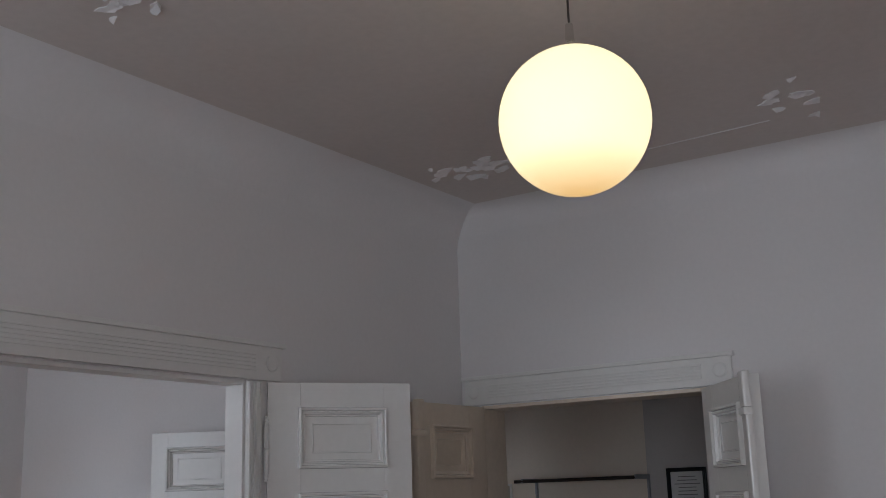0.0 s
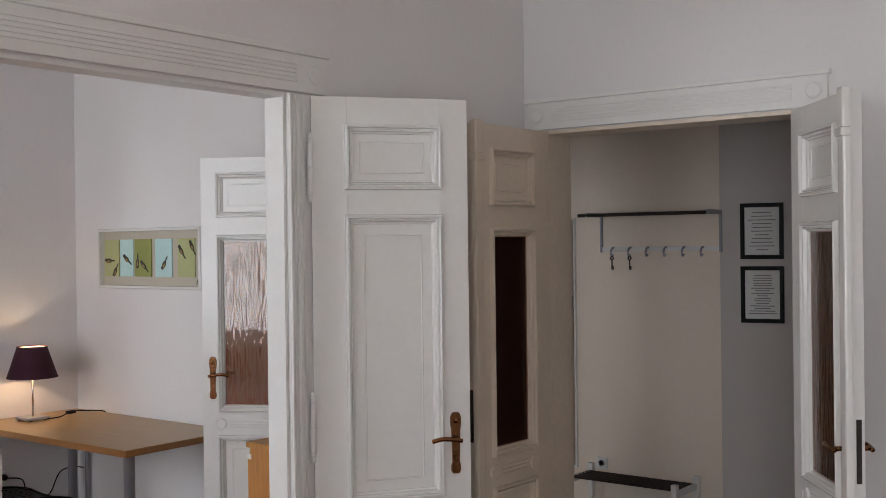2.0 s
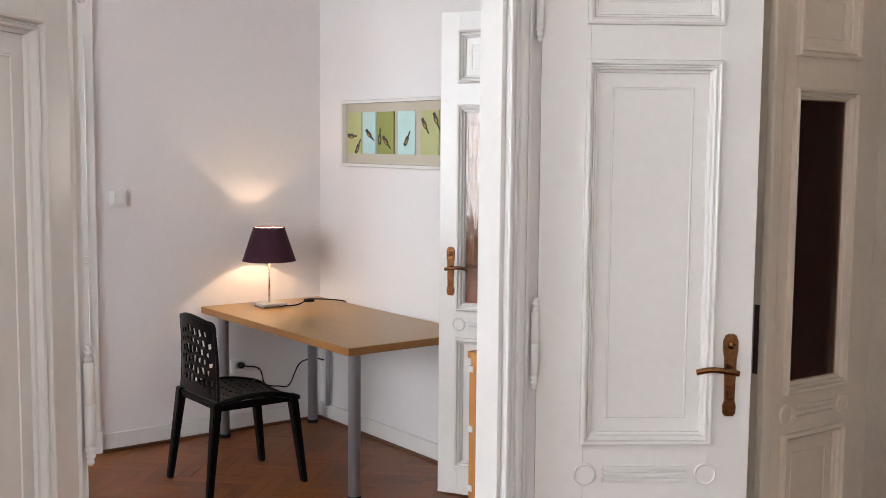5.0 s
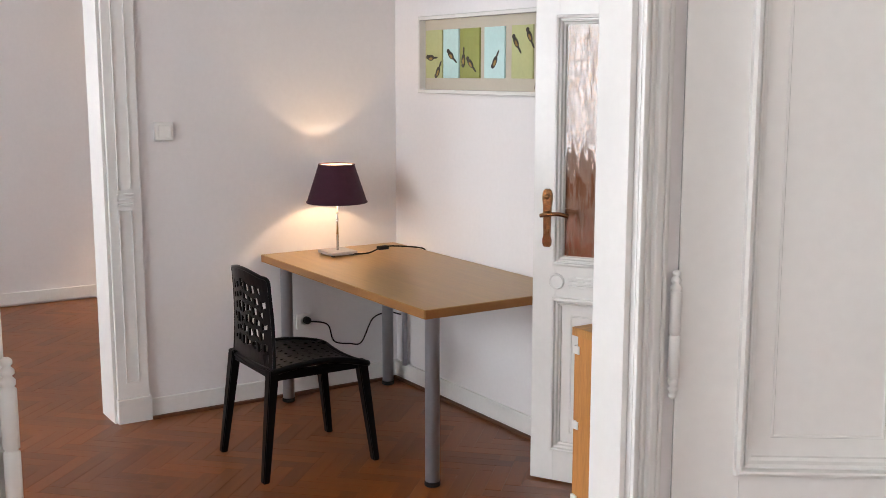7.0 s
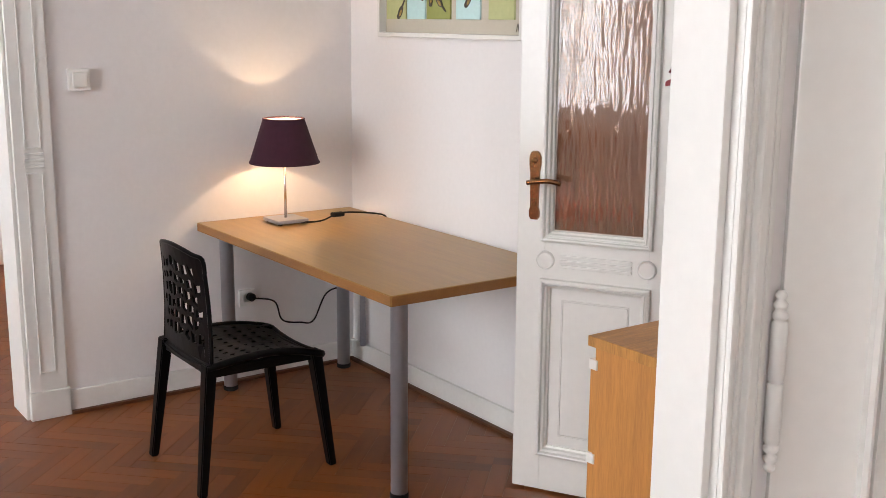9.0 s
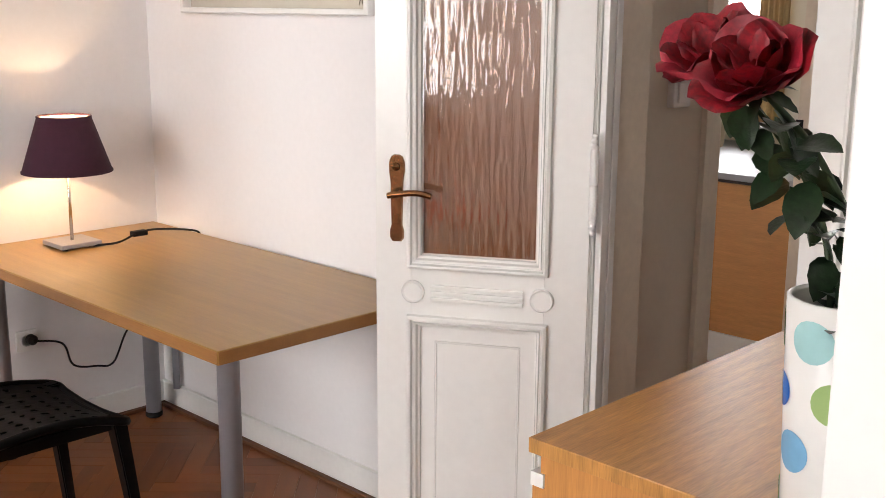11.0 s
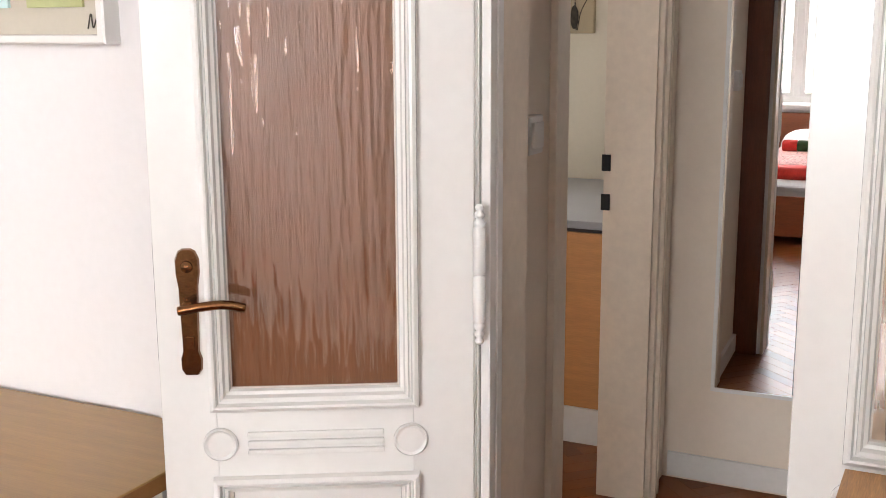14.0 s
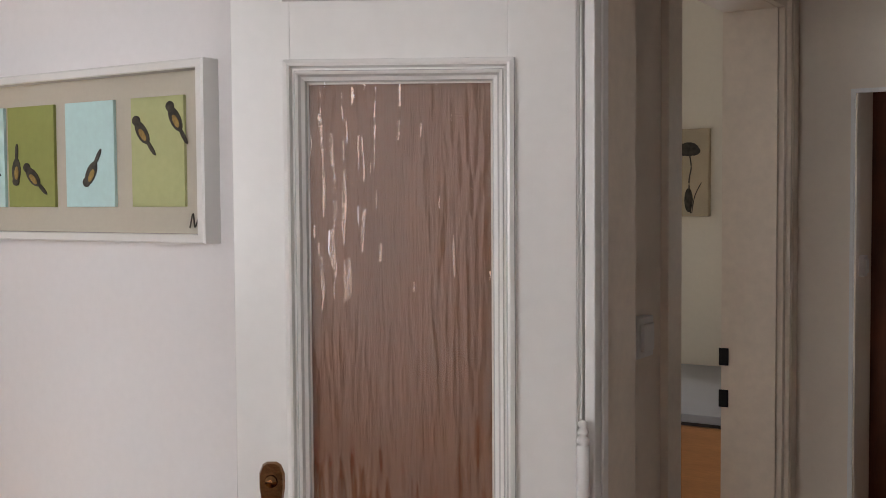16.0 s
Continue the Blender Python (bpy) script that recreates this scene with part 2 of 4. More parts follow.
def rod(bm, a, b, r, steps=12, r2=None):
    a, b = Vector(a), Vector(b)
    m = Matrix.Translation(a) @ (b - a).to_track_quat("Z", "Y").to_matrix().to_4x4()
    return lathe(bm, [(r, 0), (r if r2 is None else r2, (b - a).length)], m, steps)


def tube(bm, pts, r, steps=8, samples=8):
    """A smooth cable or stem through some points."""
    pts = [Vector(p) for p in pts]
    ext = [2 * pts[0] - pts[1], *pts, 2 * pts[-1] - pts[-2]]
    path = []
    for i in range(1, len(ext) - 2):
        p0, p1, p2, p3 = ext[i - 1: i + 3]
        for k in range(samples):
            t = k / samples
            path.append(0.5 * (2 * p1 + (p2 - p0) * t + (2 * p0 - 5 * p1 + 4 * p2 - p3) * t * t + (3 * p1 - p0 - 3 * p2 + p3) * t ** 3))
    path.append(pts[-1])
    rings = []
    for i, p in enumerate(path):
        d = path[min(i + 1, len(path) - 1)] - path[max(i - 1, 0)]
        q = d.to_track_quat("Z", "Y")
        rings.append([bm.verts.new(p + q @ Vector((r * math.cos(a), r * math.sin(a), 0))) for a in (2 * math.pi * k / steps for k in range(steps))])
    for a, b in zip(rings, rings[1:]):
        for k in range(steps):
            bm.faces.new((a[k], a[(k + 1) % steps], b[(k + 1) % steps], b[k]))
    bm.faces.new(rings[0][::-1])
    bm.faces.new(rings[-1])
    return bm


def moulding(bm, x0, z0, x1, z1, y, out, profile):
    """A mitred frame in the plane y; profile: (inset, height) pairs, heights along out (+1 or -1)."""
    rings = []
    for d, h in profile:
        ys = y + out * h
        rings.append([bm.verts.new(c) for c in ((x0 + d, ys, z0 + d), (x1 - d, ys, z0 + d), (x1 - d, ys, z1 - d), (x0 + d, ys, z1 - d))])
    for a, b in zip(rings, rings[1:]):
        for k in range(4):
            f = (a[k], a[(k + 1) % 4], b[(k + 1) % 4], b[k])
            bm.faces.new(f if out < 0 else f[::-1])
    return bm


PROFILE = [(0.0, 0.0), (0.002, 0.011), (0.009, 0.014), (0.013, 0.013), (0.0155, 0.003), (0.019, 0.003), (0.021, 0.008), (0.026, 0.006), (0.029, -0.003), (0.035, -0.005), (0.037, -0.014), (0.040, -0.014)]
PROFILE = [(d, h * 1.35) for d, h in PROFILE]


# ---- setting ----
def wall(name, x0, y0, x1, y1, z1, along, openings=(), mat=WALL, z0=0.0):
    """A wall with thickness; openings: (from, to, sill, head) along x or y."""
    bm, at = bmesh.new(), (x0 if along == "x" else y0)
    end = x1 if along == "x" else y1

    def piece(a, b, low, high):
        if b - a > 1e-4 and high - low > 1e-4:
            box(bm, *((a, y0, low, b, y1, high) if along == "x" else (x0, a, low, x1, b, high)))
    for a, b, sill, head in sorted(openings):
        piece(at, a, z0, z1)
        piece(a, b, z0, sill)
        piece(a, b, head, z1)
        at = b
    piece(at, end, z0, z1)
    return tagged(link(name, bm, mat), kind="structure")


H = 3.36
XA, XS = -2.60, -2.685       # faces of the wall between living room and study
XW = -6.19                  # west wall of the study
NY, NB = 6.0, 6.17          # north wall: room face and hall face
HY = 7.9                    # far wall of the hall
KX, KXB = -4.17, -4.33      # wall between hall and kitchen
EAST = 2.3
WTOP, NTOP, DTOP = 2.375, 2.345, 2.33
WO = (3.275, 4.43)
NO = (-2.475, -1.30)
DO = (-4.04, -2.88)
KO = (6.77, 7.65)
CO = (3.10, 4.44)

wall("wall_south", -9.6, S_FACE - 0.5, EAST + 0.2, S_FACE, H, "x", [(-5.12, -3.80, 0.87, 2.95), (-3.68, -2.88, 0.87, 2.95), (-2.45, -1.25, 0.87, 2.95), (0.3, 1.6, 0.87, 2.95), (-8.45, -7.15, 0.87, 2.95)])
wall("wall_between", XS, S_FACE, XA, NY, H, "y", [(*WO, 0, WTOP)])
wall("wall_north", XW, NY, EAST, NB, H, "x", [(*DO, 0, DTOP), (*NO, 0, NTOP)])
wall("wall_west", XW - 0.2, S_FACE, XW, NB, H, "y", [(*CO, 0, 2.375)])
wall("wall_east", EAST, S_FACE, EAST + 0.2, 9.4, H, "y")
wall("wall_far_room_west", -9.5, S_FACE, -9.3, 6.17, H, "y")
wall("wall_far_room_north", -9.3, NY, XW - 0.2, NB, H, "x")
wall("wall_hall_kitchen", KXB, NB, KX, HY, H, "y", [(*KO, 0, 2.22)], HALLWALL)
wall("wall_hall_north", KX, HY, -2.45, HY + 0.15, H, "x", mat=HALLWALL)
wall("wall_kitchen_north", -7.4, 9.2, KXB, 9.35, H, "x", [(-6.2, -5.3, 1.0, 2.5)], CREAM)
wall("wall_kitchen_west", -7.55, NB, -7.4, 9.35, H, "y", mat=CREAM)
wall("wall_kitchen_east", KXB, HY, KX, 9.35, H, "y", mat=CREAM)
# turned wall and east wall take the grey that carries their shade
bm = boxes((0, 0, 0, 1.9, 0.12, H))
turned = tagged(link("wall_hall_turned", bm, SHADEDWALL), kind="structure")
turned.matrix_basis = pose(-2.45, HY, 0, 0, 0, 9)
wall("wall_hall_east", -0.6, NB, -0.45, 8.6, H, "y", mat=SHADEDWALL)
tagged(link("ceiling", boxes((-9.6, 0.3, H, EAST + 0.2, 9.4, H + 0.2)), CEIL), kind="structure")
tagged(link("floor", boxes((-9.6, 0.3, -0.25, EAST + 0.2, 9.4, -0.014)), SUBFLOOR), kind="structure")


def cove(name, a, b, inward, r=0.15):
    """A concave quarter-round between wall and ceiling, from a to b in plan; inward: the way into the room."""
    bm = bmesh.new()
    rows = []
    for p in (a, b):
        ring = []
        for k in range(9):
            t = math.pi / 2 * k / 8
            off, z = r * (1 - math.cos(t)), H - r + r * math.sin(t)
            ring.append(bm.verts.new((p[0] + inward[0] * off, p[1] + inward[1] * off, z)))
        rows.append(ring)
    for k in range(8):
        bm.faces.new((rows[0][k], rows[0][k + 1], rows[1][k + 1], rows[1][k]))
    return tagged(link(name, bm, WALL, True), kind="structure")


cove("trim_cove_living", (XA, S_FACE), (XA, NY), (1, 0), 0.20)
cove("trim_cove_living_north", (XA, NY), (EAST, NY), (0, -1), 0.13)
cove("trim_cove_study", (XS, S_FACE), (XS, NY), (-1, 0))
cove("trim_cove_study_north", (XW, NY), (XS, NY), (0, -1))
cove("trim_cove_study_west", (XW, S_FACE), (XW, NY), (1, 0))


def skirting(name, x0, y0, x1, y1):
    """A painted baseboard with a small rounded top; the shadow at its foot is a separate strip."""
    bm = bmesh.new()
    box(bm, x0, y0, 0.012, x1, y1, 0.10, bevel=0.004)
    return tagged(link(name, bm, SKIRT), kind="structure")


t = 0.018
skirting("baseboard_study_north", XW, NY - t, DO[0] - 0.1, NY)
skirting("baseboard_study_west", XW, 4.605, XW + t, NY - t)
skirting("baseboard_far_room", -9.3, S_FACE, -9.3 + t, NY)
skirting("baseboard_far_room_north", -9.3, NY - t, XW - 0.2, NY)
skirting("baseboard_hall", KX + 0.02, HY - t, -2.45, HY)
skirting("baseboard_hall_west", KX, NB, KX + t, KO[0] - 0.09)
skirting("baseboard_living", XA, 4.7, XA + t, NY)
skirting("baseboard_living_south", XA, S_FACE, XA + t, 3.1)
skirting("baseboard_study_east", XS - t, 4.62, XS, NY)
# thin shadow under the study skirting, drawn as a strip in the dark joint colour
foot_shadow = boxes((XW + t, NY - t - 0.02, 0, DO[0] - 0.1, NY - t, 0.014), (XW + t, 4.605, 0, XW + t + 0.02, NY - t, 0.014))
tagged(link("trim_floor_shadow", foot_shadow, SUBFLOOR), kind="structure")


def reeded(name, length, width, m, roundels=True, reeds=True, mat=TRIM):
    """A door casing board with reeds in the middle and a roundel at each end; lies along x, width along z, face at -y."""
    bm = boxes((0, 0, 0, length, 0.022, width), bevel=0.003)
    box(bm, -0.012, -0.016, width - 0.006, length + 0.012, 0.022, width + 0.014, bevel=0.004)
    ob = tagged(link(name, bm, mat), kind="structure")
    ob.matrix_basis = m
    if reeds:
        for k in range(5):
            z = width * (0.28 + 0.11 * k)
            part("reed", boxes((length * 0.10, -0.005, z - 0.004, length * 0.90, 0.002, z + 0.004), bevel=0.002), mat, ob)
    if roundels:
        for x in (width * 0.42, length - width * 0.42):
            part("roundel", lathe(bmesh.new(), [(0.0, 0.007), (0.026, 0.006), (0.033, 0.003), (0.034, -0.002)][::-1], pose(x, 0, width / 2, 90), 28), mat, ob)
    return ob


# casing of the opening between living room and study
reeded("trim_head_study_opening", WO[1] - WO[0] + 0.36, 0.14, pose(XA + 0.022, WO[0] - 0.17, WTOP + 0.005, 0, 0, 90))
for edge, way in ((WO[1], 1), (WO[0], -1)):
    bm = boxes((XA, min(edge, edge + way * 0.082), 0, XA + 0.016, max(edge, edge + way * 0.082), WTOP), bevel=0.003)
    for off, wide, deep in ((0.002, 0.014, 0.024), (0.022, 0.010, 0.021), (0.038, 0.020, 0.028), (0.066, 0.012, 0.022)):
        a, b = sorted((edge + way * off, edge + way * (off + wide)))
        box(bm, XA + 0.002, a, 0, XA + deep, b, WTOP - 0.002, bevel=0.004)
    tagged(link("trim_side_study_opening", bm, TRIM), kind="structure")
bm = boxes((XS - 0.004, WO[1] - 0.016, 0, XA + 0.004, WO[1] - 0.001, WTOP), (XS - 0.004, WO[0] + 0.001, 0, XA + 0.004, WO[0] + 0.016, WTOP), (XS - 0.004, WO[0] + 0.016, WTOP - 0.016, XA + 0.004, WO[1] - 0.016, WTOP - 0.001), bevel=0.002)
tagged(link("trim_reveal_study_opening", bm, TRIM), kind="structure")
for y0, y1 in ((WO[1] + 0.004, WO[1] + 0.10), (WO[0] - 0.10, WO[0] - 0.004)):
    tagged(link("trim_study_side", boxes((XS - 0.006, y0, 0, XS, y1, WTOP + 0.1), bevel=0.004), TRIM), kind="structure")

# casing of the hall door
reeded("trim_head_hall_door", NO[1] - NO[0] + 0.22, 0.13, pose(NO[0] - 0.095, NY - 0.022, NTOP + 0.005))
for x0, x1 in ((NO[0] - 0.085, NO[0] - 0.002), (NO[1] + 0.002, NO[1] + 0.085)):
    bm = boxes((x0, NY - 0.018, 0, x1, NY, NTOP), bevel=0.003)
    box(bm, (x0 + x1) / 2 - 0.01, NY - 0.028, 0, (x0 + x1) / 2 + 0.01, NY - 0.004, NTOP, bevel=0.005)
    tagged(link("trim_side_hall_door", bm, TRIM), kind="structure")
bm = boxes((NO[0] + 0.001, NY - 0.02, 0, NO[0] + 0.018, NB + 0.006, NTOP), (NO[1] - 0.018, NY - 0.02, 0, NO[1] - 0.001, NB + 0.006, NTOP), (NO[0] + 0.018, NY - 0.02, NTOP - 0.018, NO[1] - 0.018, NB + 0.006, NTOP - 0.001), bevel=0.003)
tagged(link("trim_reveal_hall_door", bm, SHADEDTRIM), kind="structure")

# casing of the study's glazed double door
bm = boxes((DO[0] - 0.075, NY - 0.02, 0, DO[0] - 0.002, NY, DTOP + 0.08), (DO[1] + 0.002, NY - 0.02, 0, DO[1] + 0.085, NY, DTOP + 0.08), (DO[0] - 0.002, NY - 0.02, DTOP + 0.002, DO[1] + 0.002, NY, DTOP + 0.08), bevel=0.003)
box(bm, DO[0] - 0.022, NY - 0.03, 0, DO[0] - 0.004, NY - 0.004, DTOP, bevel=0.006)
box(bm, DO[0] - 0.060, NY - 0.026, 0, DO[0] - 0.044, NY - 0.004, DTOP, bevel=0.005)
tagged(link("trim_glazed_door", bm, TRIM), kind="structure")
# reveal behind the white jamb, with its warm shade in the paint
bm = boxes((DO[0] + 0.001, NY + 0.045, 0, DO[0] + 0.016, NB + 0.006, DTOP), (DO[1] - 0.016, NY + 0.045, 0, DO[1] - 0.001, NB + 0.006, DTOP), (DO[0] + 0.016, NY + 0.045, DTOP - 0.016, DO[1] - 0.016, NB + 0.006, DTOP - 0.001), bevel=0.003)
tagged(link("trim_reveal_glazed_door", bm, SHADEDTRIM), kind="structure")
bm = boxes((DO[0] + 0.001, NY - 0.016, 0, DO[0] + 0.020, NY + 0.012, DTOP), (DO[0] + 0.001, NY + 0.018, 0, DO[0] + 0.020, NY + 0.043, DTOP), (DO[0] + 0.001, NY + 0.010, 0, DO[0] + 0.011, NY + 0.020, DTOP), (DO[1] - 0.020, NY - 0.016, 0, DO[1] - 0.001, NY + 0.043, DTOP), (DO[0] + 0.020, NY - 0.016, DTOP - 0.020, DO[1] - 0.020, NY + 0.043, DTOP - 0.001), bevel=0.003)
tagged(link("trim_jamb_glazed_door", bm, TRIM), kind="structure")

# added board that gives the dark brown strip reflected in the hall mirror
tagged(link("trim_mirror_strip", boxes((KX, NB, 0, DO[0] - 0.015, NB + 0.03, 2.3), bevel=0.004), DARKSTRIP), kind="structure")
# kitchen doorway
bm = boxes((KX, KO[1] + 0.002, 0.0, KX + 0.02, KO[1] + 0.10, 2.31), (KX, KO[0] - 0.09, 0, KX + 0.02, KO[0] - 0.002, 2.31), (KX, KO[0] - 0.002, 2.222, KX + 0.02, KO[1] + 0.002, 2.31), bevel=0.003)
box(bm, KX + 0.004, KO[1] + 0.03, 0, KX + 0.034, KO[1] + 0.052, 2.25, bevel=0.006)
box(bm, KX + 0.004, KO[1] + 0.075, 0, KX + 0.030, KO[1] + 0.094, 2.25, bevel=0.006)
tagged(link("trim_kitchen_doorway", bm, SHADEDTRIM), kind="structure")
bm = boxes((KXB - 0.004, KO[1] - 0.014, 0, KX + 0.004, KO[1] - 0.001, 2.22), (KXB - 0.004, KO[0] + 0.001, 0, KX + 0.004, KO[0] + 0.014, 2.22), bevel=0.002)
reveal = tagged(link("trim_reveal_kitchen", bm, SHADEDTRIM), kind="structure")
for z in (1.16, 1.03):
    part("strike_plate", boxes((KX - 0.170, KO[1] - 0.019, z - 0.026, KX - 0.140, KO[1] - 0.013, z + 0.028), bevel=0.002), RUBBER, reveal, "dark iron strike plate")

# casing of the opening to the far room: pilaster with sunk panel and plinth block
bm = boxes((XW, CO[1] + 0.002, 0.12, XW + 0.022, CO[1] + 0.155, 2.46), (XW, CO[0] - 0.155, 0.12, XW + 0.022, CO[0] - 0.002, 2.46), (XW, CO[0] - 0.002, 2.377, XW + 0.022, CO[1] + 0.002, 2.46), bevel=0.003)
for a, b in ((0.20, 1.03), (1.13, 2.26)):
    box(bm, XW + 0.01, CO[1] + 0.045, a, XW + 0.028, CO[1] + 0.051, b, bevel=0.002)
    box(bm, XW + 0.01, CO[1] + 0.105, a, XW + 0.028, CO[1] + 0.111, b, bevel=0.002)
    for zz in (a, b):
        box(bm, XW + 0.01, CO[1] + 0.045, zz - 0.003, XW + 0.028, CO[1] + 0.111, zz + 0.003, bevel=0.002)
for k in range(3):
    box(bm, XW + 0.01, CO[1] + 0.04, 1.05 + 0.025 * k, XW + 0.029, CO[1] + 0.118, 1.062 + 0.025 * k, bevel=0.003)
tagged(link("trim_far_room_opening", bm, TRIM), kind="structure")
tagged(link("trim_plinth", boxes((XW, CO[1] - 0.002, 0.0, XW + 0.034, CO[1] + 0.163, 0.12), bevel=0.004), TRIM), kind="structure")
tagged(link("trim_reveal_far_room", boxes((XW - 0.204, CO[1] - 0.014, 0, XW + 0.004, CO[1] - 0.001, 2.375), bevel=0.002), TRIM), kind="structure")


def window(name, x0, x1, z0, z1, y, out, mull, transom):
    """A casement window in a wall along x; out: the way outdoors along y."""
    ob = base(name, pose(0, 0, 0), "white painted casement window with transom and inner sill", "window", kind="structure")
    f = 0.055
    yy = sorted((y, y + out * 0.06))
    part("window_frame", boxes((x0, yy[0], z0, x0 + f, yy[1], z1), (x1 - f, yy[0], z0, x1, yy[1], z1), (x0 + f, yy[0], z0, x1 - f, yy[1], z0 + f), (x0 + f, yy[0], z1 - f, x1 - f, yy[1], z1), bevel=0.004), TRIM, ob)
    part("transom", boxes((x0 + f, yy[0], transom - 0.04, x1 - f, yy[1], transom + 0.04), bevel=0.006), TRIM, ob)
    part("mullion", boxes((mull - 0.035, yy[0] - 0.008, z0 + f, mull + 0.035, yy[1], transom - 0.04), bevel=0.006), TRIM, ob)
    part("window_sill", boxes((x0 - 0.06, min(y + out * 0.06, y - out * 0.33), z0 - 0.045, x1 + 0.06, max(y + out * 0.06, y - out * 0.33), z0 - 0.002), bevel=0.008), TRIM, ob)
    ym = y + out * 0.03
    for a, b, c, d in ((x0 + f, mull - 0.035, z0 + f, transom - 0.04), (mull + 0.035, x1 - f, z0 + f, transom - 0.04), (x0 + f, x1 - f, transom + 0.04, z1 - f)):
        bars = bmesh.new()
        moulding(bars, a, c, b, d, ym, -out, [(0, -0.02), (0, 0.02), (0.035, 0.02), (0.035, -0.02), (0, -0.02)])
        s = part("sash", bars, TRIM, ob)
        pane = part("pane", boxes((a + 0.035, ym - 0.003, c + 0.035, b - 0.035, ym + 0.003, d - 0.035)), CLEAR, s)
        pane.visible_shadow = False
    return ob


YW = S_FACE - 0.28
window("window_1", -5.12, -3.80, 0.87, 2.95, YW, -1, -4.46, 2.27)
window("window_6", -3.68, -2.88, 0.87, 2.95, YW, -1, -3.28, 2.27)
window("window_2", -2.45, -1.25, 0.87, 2.95, YW, -1, -1.85, 2.27)
window("window_3", 0.3, 1.6, 0.87, 2.95, YW, -1, 0.95, 2.27)
window("window_4", -8.45, -7.15, 0.87, 2.95, YW, -1, -7.8, 2.27)
window("window_5", -6.2, -5.3, 1.0, 2.5, 9.27, 1, -5.75, 2.05)


# ---- doors ----
def lever(parent, x, z, y, out, way, mat=BRASS):
    """A long ornamental plate with a lever; way: along x to which the lever points."""
    bm = bmesh.new()
    prof = [(-0.115, 0.012), (-0.105, 0.019), (-0.085, 0.020), (-0.07, 0.015), (0.05, 0.018), (0.075, 0.022), (0.10, 0.022), (0.115, 0.016), (0.12, 0.008)]
    front, back = [], []
    for s in (1, -1):
        for dz, w in (prof if s > 0 else prof[::-1]):
            front.append(bm.verts.new((x + s * w * 0.88, y + out * 0.008, z - 0.02 + dz * 0.985)))
            back.append(bm.verts.new((x + s * w, y, z - 0.02 + dz)))
    n = len(front)
    bm.faces.new(front)
    for k in range(n):
        bm.faces.new((front[k], back[k], back[(k + 1) % n], front[(k + 1) % n]))
    lathe(bm, [(0.012, 0), (0.010, 0.006), (0.004, 0.009), (0.0005, 0.010)], Matrix.Translation((x, y + out * 0.006, z + 0.068)) @ pose(0, 0, 0, -90 * out), 14)
    box(bm, x - 0.008, y + out * 0.004, z - 0.085, x + 0.008, y + out * 0.011, z - 0.06, bevel=0.002)
    bmesh.ops.recalc_face_normals(bm, faces=bm.faces)
    plate = part("handle_plate", bm, mat, parent, "aged bronze ornamental long plate")
    bm = bmesh.new()
    rod(bm, (x, y + out * 0.005, z), (x, y + out * 0.04, z), 0.009)
    tube(bm, [(x - way * 0.012, y + out * 0.045, z - 0.004), (x + way * 0.02, y + out * 0.047, z + 0.002), (x + way * 0.065, y + out * 0.045, z + 0.006), (x + way * 0.105, y + out * 0.040, z - 0.002)], 0.0085, 10)
    part("lever", bm, mat, plate, "curved bronze lever", True)


